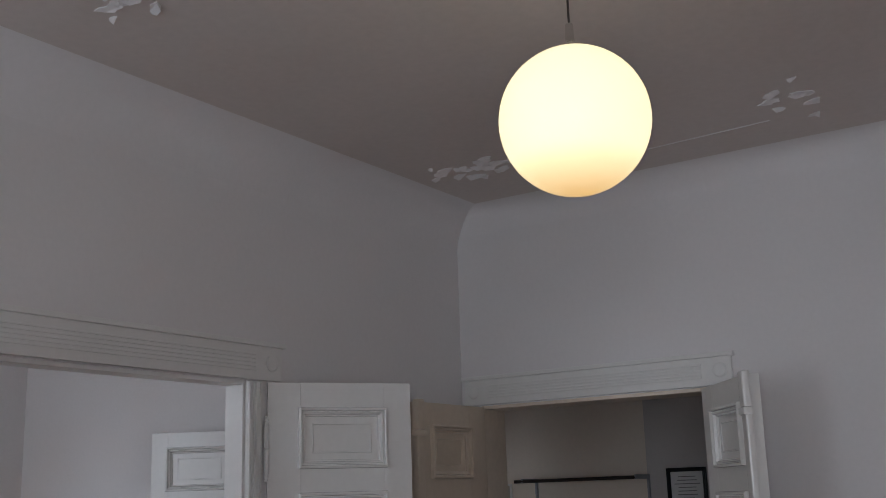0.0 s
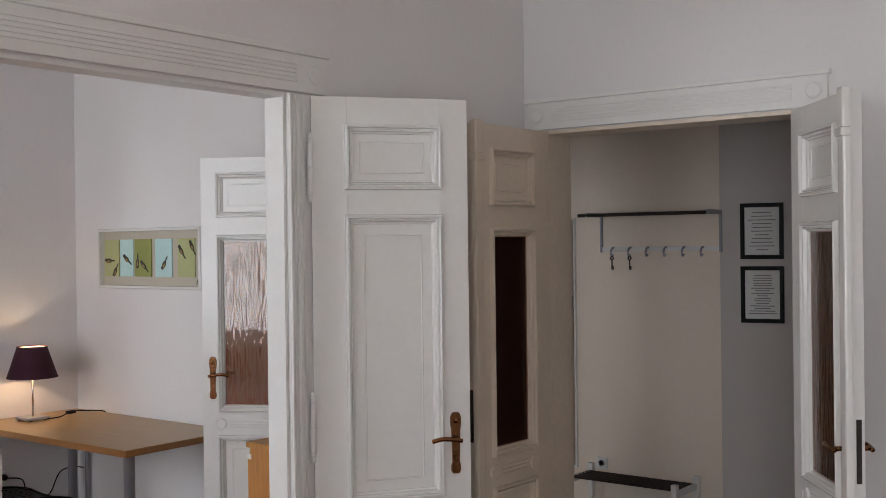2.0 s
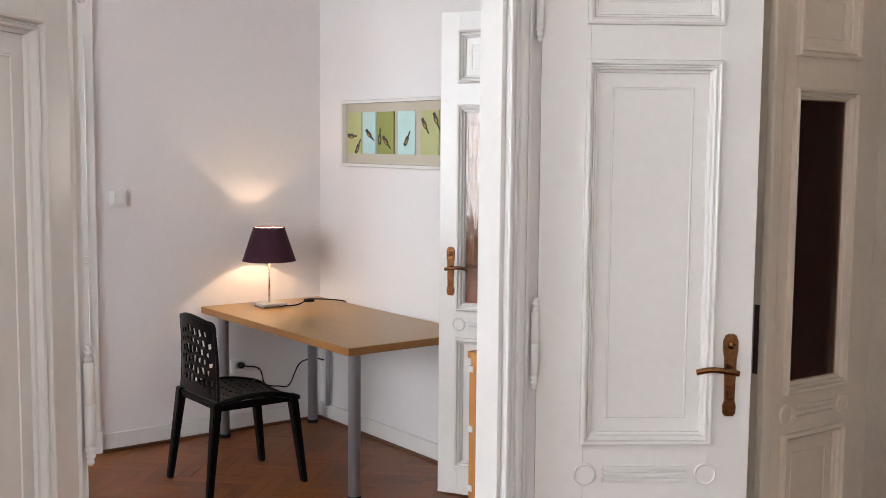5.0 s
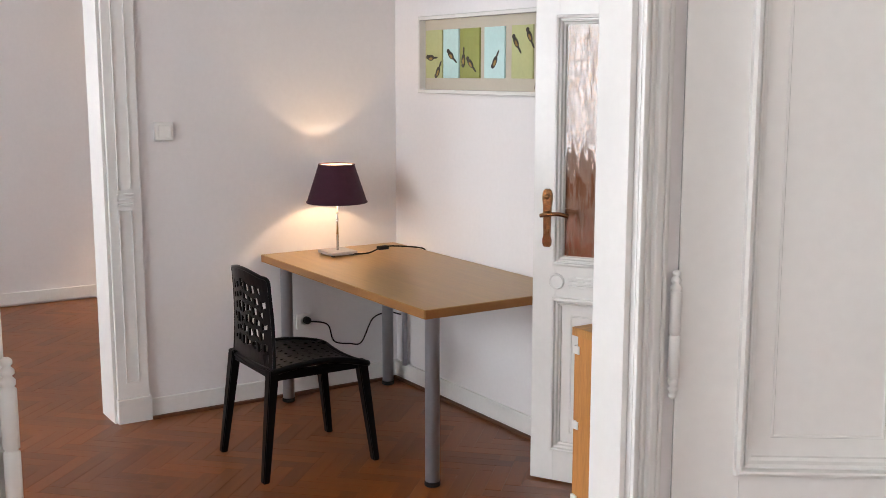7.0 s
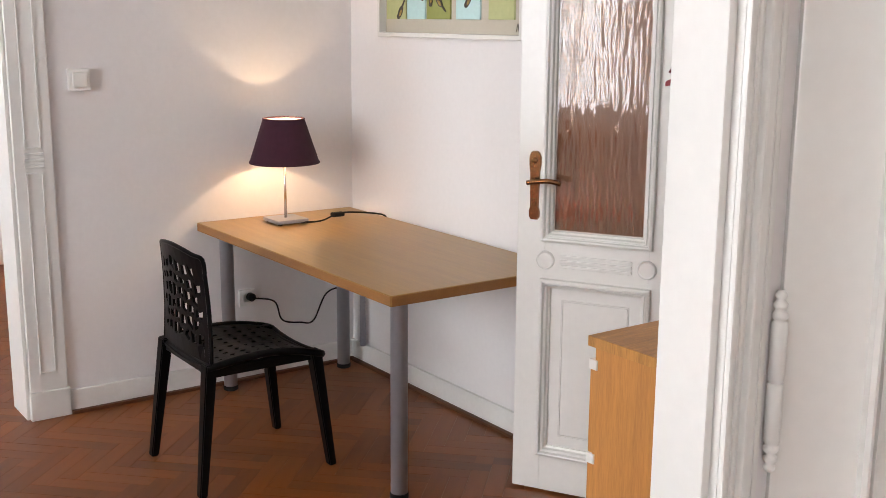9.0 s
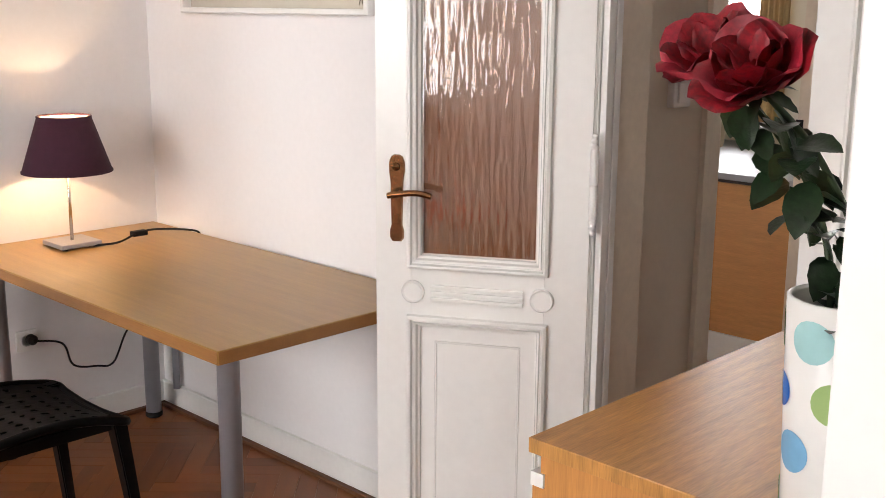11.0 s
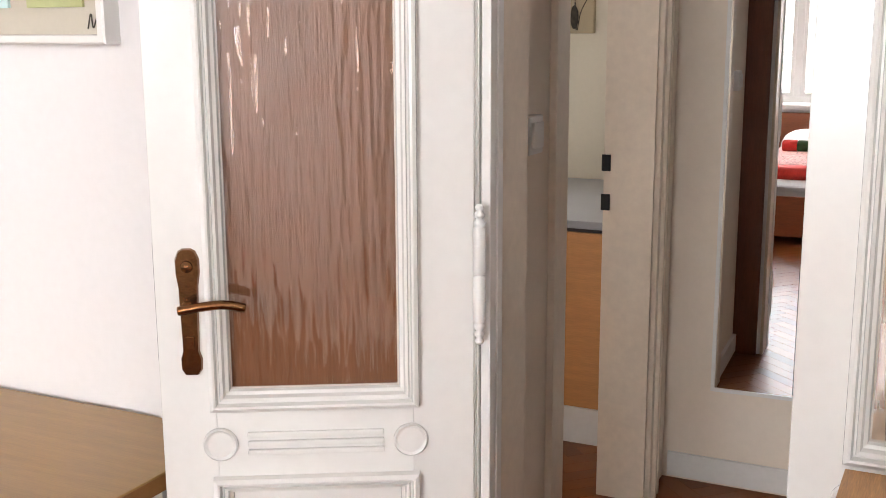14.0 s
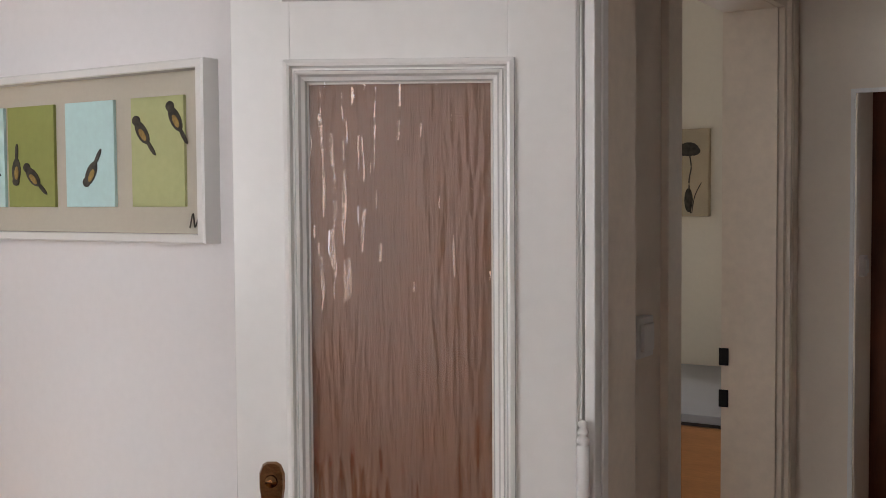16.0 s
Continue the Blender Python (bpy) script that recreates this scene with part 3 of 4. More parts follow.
def leaf(name, m, w, h, rows, glazed, label, handle_z=1.07, free_pilaster=0, hinge_side=1, glass=None, backing=None, th=0.042, stile=(0.105, 0.095), handles=(1, -1), hinge_z=(0.26, 1.16, 2.11), group="", paint=GLOSS):
    """A panelled door leaf: hinge at x = 0, free edge at x = w, faces at +-y. rows: (bottom, top) of each opening; glazed: which one holds glass."""
    ob = base(name, m, label, "door", group)
    y, (a, b) = th / 2, (stile[0], w - stile[1])
    part("stile", boxes((0, -y, 0.008, a, y, h), bevel=0.002), paint, ob)
    part("stile", boxes((b, -y, 0.008, w, y, h), bevel=0.002), paint, ob)
    edges = [0.008] + [z for r in rows for z in r] + [h]
    for lo, hi in zip(edges[::2], edges[1::2]):
        part("rail", boxes((a, -y + 0.0003, lo, b, y - 0.0003, hi)), paint, ob)
    for n, (lo, hi) in enumerate(rows):
        if n == glazed:
            pane = part("glass_pane", boxes((a - 0.004, -0.004, lo - 0.004, b + 0.004, 0.004, hi + 0.004)), glass, ob, "rippled glass pane")
            pane.visible_shadow = False
            # added sheet: its colour gives the pane the brown of refracted light
            if backing:
                backsheet = boxes((a - 0.003, backing[1] * 0.009, lo - 0.003, b + 0.003, backing[1] * 0.013, hi + 0.003))
                part("added_sheet", backsheet, backing[0], ob, "brown sheet added behind the glass for its tone")
        else:
            body = boxes((a - 0.004, -0.007, lo - 0.004, b + 0.004, 0.007, hi + 0.004))
            panel = part("panel", body, paint, ob)
            field = bmesh.new()
            for s in (1, -1):
                i = 0.062 if hi - lo > 0.4 else 0.05
                moulding(field, a + i, lo + i, b - i, hi - i, s * 0.0068, s, [(0, 0), (0.0015, 0.003), (0.005, 0.003), (0.0065, 0.0)])
            part("panel_field", field, paint, panel)
        for s in (1, -1):
            part("moulding", moulding(bmesh.new(), a - 0.012, lo - 0.012, b + 0.012, hi + 0.012, s * y, s, PROFILE), paint, ob)
    # reeded block with a roundel at each end on the lock rail
    zr = (rows[0][1] + rows[1][0]) / 2
    for s in (1, -1):
        for x in (a + 0.005, b - 0.005):
            part("roundel", lathe(bmesh.new(), [(0.032, -0.001), (0.032, 0.005), (0.029, 0.009), (0.024, 0.006), (0.0005, 0.007)], Matrix.Translation((x, s * y, zr)) @ pose(0, 0, 0, -90 * s), 28), paint, ob)
        for k in (-1, 0, 1):
            part("reed", boxes((a + 0.055, s * (y - 0.002), zr + 0.017 * k - 0.0055, b - 0.055, s * (y + 0.008), zr + 0.017 * k + 0.0055), bevel=0.003), paint, ob)
    if free_pilaster:
        s = free_pilaster
        bm = boxes((w - 0.03, s * y, 0.02, w + 0.02, s * (y + 0.030), h - 0.14), bevel=0.008)
        box(bm, w - 0.038, s * y, h - 0.16, w + 0.028, s * (y + 0.040), h - 0.13, bevel=0.008)
        box(bm, w - 0.032, s * y, h - 0.13, w + 0.022, s * (y + 0.034), h + 0.01, bevel=0.010)
        box(bm, w - 0.036, s * y, 0.02, w + 0.026, s * (y + 0.036), 0.16, bevel=0.006)
        part("cover_strip", bm, paint, ob, "moulded cover strip with small capital")
    for s in handles:
        lever(ob, w - 0.060, handle_z, s * y, s, -1)
    part("lock_edge", boxes((w - 0.001, -0.009, handle_z - 0.11, w + 0.0025, 0.009, handle_z + 0.11)), IRON, ob, "dark iron lock plate")
    for z in hinge_z:
        bm = bmesh.new()
        hy = hinge_side * (y + 0.010)
        ends = [(0.004, 0.130), (0.008, 0.126), (0.008, 0.121), (0.005, 0.118), (0.010, 0.112), (0.010, 0.107), (0.006, 0.104), (0.011, 0.098), (0.011, 0.092), (0.008, 0.089), (0.0115, 0.086)]
        lathe(bm, [(rad, -up) for rad, up in ends] + [(0.0115, -0.003), (0.0085, -0.001), (0.0085, 0.001), (0.0115, 0.003)] + ends[::-1], Matrix.Translation((-0.008, hy + hinge_side * 0.008, z)), 16)
        part("hinge", bm, TRIM, ob, "painted turned hinge with finials", True)
    return ob


def turn(hx, hy, fx, fy):
    return pose(hx, hy, 0, 0, 0, math.degrees(math.atan2(fy - hy, fx - hx)))


ROWS_A = [(0.19, 0.69), (0.880, 1.926), (2.042, 2.263)]
ROWS_D = [(0.15, 0.768), (0.920, 1.880), (2.00, 2.225)]
leaf("door_panelled", turn(-2.605, 4.560, -2.258, 5.050), 0.603, 2.375, ROWS_A, -1, "white gloss panelled double-door leaf standing open into the room", 1.085, hinge_side=-1, stile=(0.134, 0.118), group="leaves of the study double door")
leaf("door_panelled", turn(-2.60, 3.258, -2.19, 2.803), 0.613, 2.375, ROWS_A, -1, "white gloss panelled double-door leaf standing open into the room", 1.085, hinge_side=1, stile=(0.13, 0.115), handles=(), group="leaves of the study double door")
leaf("door_glazed", turn(-4.055, 5.985, -4.555, 5.70), 0.576, 2.32, ROWS_D, 1, "white gloss door with rippled glass pane, standing open by the desk", 1.115, hinge_side=1, glass=RIPPLE, backing=(BACKING, -1), stile=(0.114, 0.10), group="leaves of the glazed study door")
leaf("door_glazed", pose(DO[1] - 0.02, 5.985, 0, 0, 0, 180), 0.575, 2.32, ROWS_D, 1, "white gloss door with rippled glass pane, shut behind the dresser", 1.115, hinge_side=1, glass=RIPPLE, handles=(), group="leaves of the glazed study door")
# left hall leaf: white gloss painted tan for the warm shade on it
leaf("door_glazed", turn(-2.46, 5.95, -2.475, 5.39), 0.575, 2.335, ROWS_D, 1, "white gloss hall door leaf with dark brown glass, standing open", 1.1, hinge_side=-1, free_pilaster=1, stile=(0.14, 0.125), glass=DARKGLASS, backing=(DARKBACK, -1), handles=(), group="leaves of the hall door", paint=SHADEDGLOSS)
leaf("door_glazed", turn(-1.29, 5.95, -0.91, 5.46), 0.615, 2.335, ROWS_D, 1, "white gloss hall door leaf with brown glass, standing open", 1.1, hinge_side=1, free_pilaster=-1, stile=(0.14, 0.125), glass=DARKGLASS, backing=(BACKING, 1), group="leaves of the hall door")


# ---- living room ----
def pendant():
    ob = base("pendant_lamp", pose(*GLOBE), "lit opal glass globe lamp hanging from the ceiling on a cord", "ceiling lamp")
    bm = bmesh.new()
    bmesh.ops.create_uvsphere(bm, u_segments=48, v_segments=32, radius=0.191)
    part("globe", bm, GLOBEM, ob, "glowing warm white opal globe", True)
    part("collar", lathe(bmesh.new(), [(0.022, 0.19), (0.02, 0.205), (0.012, 0.212), (0.010, 0.26), (0.004, 0.265)], steps=20), CHROME, ob, "slim metal collar")
    part("cord", rod(bmesh.new(), (0, 0, 0.262), (0, 0, H - GLOBE[2] - 0.03), 0.003), IRON, ob)
    part("ceiling_rose", lathe(bmesh.new(), [(0.05, H - GLOBE[2]), (0.048, H - GLOBE[2] - 0.02), (0.02, H - GLOBE[2] - 0.04), (0.004, H - GLOBE[2] - 0.045)], steps=20), WHITEPL, ob)
    return ob


pendant()


def flakes(cx, cy, n, sx, sy):
    """Loose curls of peeling paint under the ceiling."""
    bm = bmesh.new()
    rnd = random.Random(int(cx * 100 + cy * 10) % 1000)
    for _ in range(n):
        x, y, s, a = cx + rnd.gauss(0, sx), cy + rnd.gauss(0, sy), rnd.uniform(0.012, 0.035), rnd.uniform(-0.6, 0.6)
        ring = []
        for k in range(6):
            t = k * math.pi / 3
            dx, dy = s * 1.7 * math.cos(t) * rnd.uniform(0.6, 1.1), s * 0.7 * math.sin(t) * rnd.uniform(0.6, 1.1)
            ring.append(bm.verts.new((x + dx * math.cos(a) - dy * math.sin(a), y + dx * math.sin(a) + dy * math.cos(a), H - 0.004 - rnd.uniform(0.0, 0.014) * (k in (1, 2)))))
        top = [bm.verts.new((v.co.x, v.co.y, H + 0.001)) for v in ring]
        bm.faces.new(ring[::-1])
        for k in range(6):
            bm.faces.new((ring[k], ring[(k + 1) % 6], top[(k + 1) % 6], top[k]))
    return tagged(link("paint_flakes", bm, WALL), "pale flakes of peeling paint on the ceiling", "paint", kind="stuff")


flakes(-2.02, 5.33, 26, 0.14, 0.07)
flakes(-2.02, 3.27, 10, 0.07, 0.04)
flakes(-0.62, 5.34, 9, 0.05, 0.10)
tagged(link("ceiling_crack", tube(bmesh.new(), [(-1.45, 5.60, H - 0.001), (-1.2, 5.585, H), (-0.98, 5.57, H - 0.001), (-0.78, 5.56, H)], 0.0035, 6), WALL), "thin pale crack line in the ceiling paint", "crack", kind="stuff")


# ---- study ----
DX0, DX1, DY0, DY1, DZ = XW + 0.01, -4.598, 5.20, NY - 0.022, 0.76


def desk():
    ob = base("desk", pose(0, 0, 0), "beech laminate desk on four grey metal tube legs", "desk")
    part("tabletop", boxes((DX0, DY0, DZ - 0.038, DX1, DY1, DZ), bevel=0.003), BEECH, ob)
    part("edge_band", boxes((DX0 + 0.004, DY0 - 0.0015, DZ - 0.036, DX1 - 0.002, DY0 + 0.002, DZ - 0.003), (DX1 - 0.002, DY0 + 0.002, DZ - 0.036, DX1 + 0.0015, DY1 - 0.003, DZ - 0.003)), BEECHEDGE, ob, "darker edging strip")
    for x, y in ((DX0 + 0.10, DY0 + 0.09), (DX1 - 0.09, DY0 + 0.09), (DX0 + 0.10, DY1 - 0.10), (DX1 - 0.09, DY1 - 0.10)):
        leg = part("leg", lathe(bmesh.new(), [(0.030, 0.02), (0.030, DZ - 0.050), (0.045, DZ - 0.046), (0.045, DZ - 0.038)], Matrix.Translation((x, y, 0)), 24), STEEL, ob, "grey metal tube leg", True)
        part("foot", lathe(bmesh.new(), [(0.028, 0.0), (0.033, 0.004), (0.033, 0.020), (0.030, 0.022)], Matrix.Translation((x, y, 0)), 24), RUBBER, leg)
    return ob


desk()
pipe = tagged(link("heating_pipe", lathe(bmesh.new(), [(0.014, 0.10), (0.014, 0.70)], Matrix.Translation((XW + 0.14, NY - 0.032, 0)), 16), STEEL, True), "grey painted pipe in the corner", "pipe")


def table_lamp():
    ob = base("table_lamp", pose(*LAMP, DZ), "lit table lamp with aubergine fabric shade and chrome stem", "table lamp")
    part("foot_plate", boxes((-0.075, -0.075, 0.006, 0.075, 0.075, 0.022), bevel=0.004), STEEL, ob, "square brushed metal foot")
    for x, y in ((-0.055, -0.055), (0.055, -0.055), (-0.055, 0.055), (0.055, 0.055)):
        part("pad", lathe(bmesh.new(), [(0.010, 0.0), (0.010, 0.007)], Matrix.Translation((x, y, 0)), 10), RUBBER, ob)
    part("stem", rod(bmesh.new(), (0, 0, 0.02), (0, 0, 0.305), 0.006), CHROME, ob, smooth=True)
    for name, mat, off in (("shade", SHADE, 0.0), ("lining", SHADEIN, -0.002)):
        bm = bmesh.new()
        lo, hi = [], []
        for k in range(40):
            a = 2 * math.pi * k / 40
            lo.append(bm.verts.new(((0.152 + off) * math.cos(a), (0.152 + off) * math.sin(a), 0.268)))
            hi.append(bm.verts.new(((0.090 + off) * math.cos(a), (0.090 + off) * math.sin(a), 0.457)))
        for k in range(40):
            f = (lo[k], lo[(k + 1) % 40], hi[(k + 1) % 40], hi[k])
            bm.faces.new(f if not off else f[::-1])
        part(name, bm, mat, ob, "dark aubergine fabric cone" if not off else "pale inner lining", True)
    for z, r in ((0.268, 0.152), (0.457, 0.090)):
        part("shade_ring", lathe(bmesh.new(), [(r - 0.003, z - 0.003), (r + 0.002, z - 0.003), (r + 0.002, z + 0.003), (r - 0.003, z + 0.003), (r - 0.003, z - 0.003)], steps=40), SHADE, ob)
    part("socket", lathe(bmesh.new(), [(0.014, 0.30), (0.016, 0.31), (0.016, 0.335), (0.012, 0.34)], steps=16), WHITEPL, ob)
    return ob


table_lamp()
cab = base("lamp_cable", pose(0, 0, 0), "black lamp cable with inline switch on the desk", "cable")
part("cable", tube(bmesh.new(), [(LAMP[0] + 0.06, LAMP[1] + 0.03, DZ + 0.006), (LAMP[0] + 0.10, LAMP[1] + 0.12, DZ + 0.010), (LAMP[0] + 0.08, LAMP[1] + 0.22, DZ + 0.03), (LAMP[0] + 0.03, NY - 0.13, DZ + 0.018), (LAMP[0] + 0.10, NY - 0.03, DZ + 0.008), (LAMP[0] + 0.11, NY - 0.010, DZ - 0.02)], 0.004), RUBBER, cab)
part("switch", boxes((LAMP[0] + 0.06, LAMP[1] + 0.19, DZ + 0.016, LAMP[0] + 0.09, LAMP[1] + 0.25, DZ + 0.036), bevel=0.006), RUBBER, cab)


def socket(name, x, y, z, m=None):
    ob = base(name, m or pose(x, y, z), "white wall socket low on the wall", "socket")
    part("plate", boxes((0, -0.04, -0.04, 0.012, 0.04, 0.04), bevel=0.004), WHITEPL, ob)
    part("insert", lathe(bmesh.new(), [(0.024, 0.011), (0.024, 0.015), (0.020, 0.015), (0.019, 0.012)], pose(0, 0, 0, 0, 90), 20), WHITEPL, ob)
    return ob


socket("wall_socket", XW, 5.43, 0.385)
plug = base("plug_cable", pose(0, 0, 0), "black plug and cable under the desk", "cable")
part("plug", lathe(bmesh.new(), [(0.019, 0.0), (0.019, 0.025), (0.008, 0.045)], Matrix.Translation((XW + 0.016, 5.44, 0.392)) @ pose(0, 0, 0, 0, 90), 16), RUBBER, plug)
part("cable", tube(bmesh.new(), [(XW + 0.05, 5.44, 0.392), (XW + 0.085, 5.53, 0.37), (XW + 0.06, 5.58, 0.27), (XW + 0.05, 5.68, 0.24), (XW + 0.05, 5.75, 0.24), (XW + 0.05, 5.82, 0.36), (XW + 0.08, 5.90, 0.39), (XW + 0.12, 5.955, 0.38)], 0.004), RUBBER, plug)


def wall_switch(m, label="white light switch on the wall"):
    ob = base("light_switch", m, label, "light switch")
    part("plate", boxes((0, -0.044, -0.044, 0.026, 0.044, 0.044), bevel=0.004), WHITEPL, ob)
    part("rocker", boxes((0.024, -0.030, -0.030, 0.034, 0.030, 0.030), bevel=0.004), WHITEPL, ob)
    return ob


wall_switch(pose(XW, 4.718, 1.395))


def chair():
    ob = base("chair", pose(-5.31, 4.985, 0), "black plastic chair with perforated web back, facing the desk", "chair")

    def web(nu, nv, surf, keep, name, label):
        """A shell of staggered uneven cells with a rounded hole in each inner one; keep: the hole's share of its cell."""
        bm, rnd = bmesh.new(), random.Random(5)
        pts = {}

        def vert(i, j):
            if (i, j) not in pts:
                u, v = i / (2 * nu), j / nv
                if 0 < i < 2 * nu:
                    u += rnd.uniform(-0.20, 0.20) / nu
                if 0 < j < nv:
                    v += rnd.uniform(-0.28, 0.28) / nv
                pts[i, j] = (Vector((u, v, 0)), bm.verts.new(surf(u, v)))
            return pts[i, j]
        for j in range(nv):
            s = j % 2
            for i in range(-1, nu + 1):
                xs = sorted({min(max(2 * i + s + d, 0), 2 * nu) for d in (0, 1, 2)})
                if len(xs) < 2:
                    continue
                ring = [vert(x, j) for x in xs] + [vert(x, j + 1) for x in reversed(xs)]
                outer = [p[1] for p in ring]
                if j in (0, nv - 1) or xs[0] == 0 or xs[-1] == 2 * nu:
                    bm.faces.new(outer)
                    continue
                mid = sum((p[0] for p in ring), Vector()) / len(ring)
                k = keep * rnd.uniform(0.9, 1.1)
                inner = [bm.verts.new(surf(*(mid + (p[0] - mid) * k)[:2])) for p in ring]
                for q in range(len(ring)):
                    w = (q + 1) % len(ring)
                    bm.faces.new((outer[q], outer[w], inner[w], inner[q]))
        o = part(name, bm, BLACK, ob, label)
        t = o.modifiers.new("thick", "SOLIDIFY")
        t.thickness, t.offset = 0.010, 0
        return o

    def back(u, v):
        x = (u - 0.5) * (0.42 - 0.05 * v)
        return (x, -0.215 - 0.03 * v * v + 0.035 * (2 * u - 1) ** 2 * (0.4 + v * 0.6), 0.47 + 0.365 * v + 0.03 * math.sin(math.pi * u) * v)

    def seat(u, v):
        x = (u - 0.5) * 0.43
        return (x, -0.22 + 0.45 * v, 0.455 + 0.018 * math.sin(math.pi * v) * 1.2 - 0.016 * math.sin(math.pi * u) - 0.02 * v ** 4)
    web(8, 8, back, 0.66, "backrest", "curved back with irregular web holes")
    web(9, 9, seat, 0.30, "seat", "moulded seat with small web holes")

    def rim(pts, r, name):
        part(name, tube(bmesh.new(), pts, r, 8, 4), BLACK, ob, smooth=True)
    rim([back(0, v / 6) for v in range(7)] + [back(u / 8, 1) for u in range(1, 9)] + [back(1, 1 - v / 6) for v in range(1, 7)], 0.008, "back_rim")
    rim([seat(0, v / 6) for v in range(7)] + [seat(u / 6, 1) for u in range(1, 7)] + [seat(1, 1 - v / 6) for v in range(1, 7)], 0.014, "seat_rim")
    part("seat_apron", boxes((-0.205, -0.215, 0.415, -0.185, 0.21, 0.452), (0.185, -0.215, 0.415, 0.205, 0.21, 0.452), (-0.185, -0.215, 0.425, 0.185, -0.195, 0.462), (-0.185, 0.195, 0.41, 0.185, 0.212, 0.436), bevel=0.005), BLACK, ob)
    for sx in (-1, 1):
        for top, foot in (((sx * 0.200, 0.205, 0.452), (sx * 0.225, 0.258, 0.0)), ((sx * 0.200, -0.205, 0.47), (sx * 0.230, -0.262, 0.0))):
            bm = bmesh.new()
            ring = [[bm.verts.new((c[0] + dx * s, c[1] + dy * s * 0.85, c[2])) for dx, dy in ((-1, -1), (1, -1), (1, 1), (-1, 1))] for c, s in ((foot, 0.017), (top, 0.025))]
            for k in range(4):
                bm.faces.new((ring[0][k], ring[0][(k + 1) % 4], ring[1][(k + 1) % 4], ring[1][k]))
            bm.faces.new(ring[0][::-1])
            bm.faces.new(ring[1])
            bmesh.ops.bevel(bm, geom=bm.edges[:], offset=0.004, segments=2, affect="EDGES")
            part("leg", bm, BLACK, ob)
    return ob


chair()


def blob(bm, c, rx, rz, y, tilt=0.0, n=14, thick=0.002):
    """A flat rounded shape on a picture."""
    ring = []
    for k in range(n):
        a = 2 * math.pi * k / n
        dx, dz = rx * math.cos(a), rz * math.sin(a)
        ring.append((c[0] + dx * math.cos(tilt) - dz * math.sin(tilt), c[1] + dx * math.sin(tilt) + dz * math.cos(tilt)))
    f = [bm.verts.new((x, y - thick, z)) for x, z in ring]
    b = [bm.verts.new((x, y, z)) for x, z in ring]
    bm.faces.new(f)
    for k in range(n):
        bm.faces.new((f[k], b[k], b[(k + 1) % n], f[(k + 1) % n]))


def card_picture():
    x0, x1, z0, z1, y = -5.87, -4.862, 1.568, 1.95, NY
    ob = base("framed_picture", pose(-0.012, 0, 0), "wide white box frame with five coloured cards of dark shapes", "picture")
    bm = bmesh.new()
    moulding(bm, x0, z0, x1, z1, y, -1, [(0, 0.0), (0, 0.045), (0.004, 0.049), (0.018, 0.049), (0.020, 0.045), (0.020, 0.012)])
    part("frame", bm, GLOSS, ob, "white box frame")
    part("mount", boxes((x0 + 0.018, y - 0.014, z0 + 0.018, x1 - 0.018, y - 0.002, z1 - 0.018)), PASSE, ob, "beige mount")
    xs = [-5.83, -5.67, -5.52, -5.315, -5.10]
    ws = [0.150, 0.135, 0.165, 0.160, 0.158]
    mats = [GREEN1, BLUE1, GREEN2, BLUE1, GREEN1]
    shapes = [[(0.045, 0.10, 0), (0.11, 0.03, 1)], [(0.07, 0.11, -0.6)], [(0.03, 0.085, 1.5), (0.09, 0.07, -0.7)], [(0.085, 0.075, 1.0)], [(0.035, 0.16, -0.9), (0.135, 0.185, -1.0)]]
    for x, w, mt, sh in zip(xs, ws, mats, shapes):
        card = part("card", boxes((x, y - 0.022, 1.645, x + w, y - 0.014, 1.88), bevel=0.001), mt, ob)
        for dx, dz, tilt in sh:
            bm, bm2 = bmesh.new(), bmesh.new()
            cx, cz = x + dx, 1.645 + dz
            blob(bm, (cx, cz), 0.030, 0.015, y - 0.022, tilt)
            blob(bm, (cx - 0.028 * math.cos(tilt), cz - 0.028 * math.sin(tilt) + 0.004), 0.012, 0.011, y - 0.0222)
            blob(bm, (cx + 0.042 * math.cos(tilt), cz + 0.042 * math.sin(tilt)), 0.022, 0.005, y - 0.0224, tilt)
            blob(bm2, (cx + 0.003, cz - 0.005), 0.016, 0.007, y - 0.0246, tilt, thick=0.001)
            part("dark_shape", bm, INK, card, "dark plain shape")
            part("tint", bm2, OCHRE, card, "ochre tint")
    part("scribble", tube(bmesh.new(), [(-4.935, y - 0.016, 1.60), (-4.925, y - 0.016, 1.63), (-4.92, y - 0.016, 1.602), (-4.908, y - 0.016, 1.622), (-4.90, y - 0.016, 1.603), (-4.885, y - 0.016, 1.612)], 0.0016, 5), INK, ob)
    return ob


card_picture()

CX0, CX1, CY0, CY1, CZ = -3.372, XS - 0.022, 4.93, 5.782, 0.971


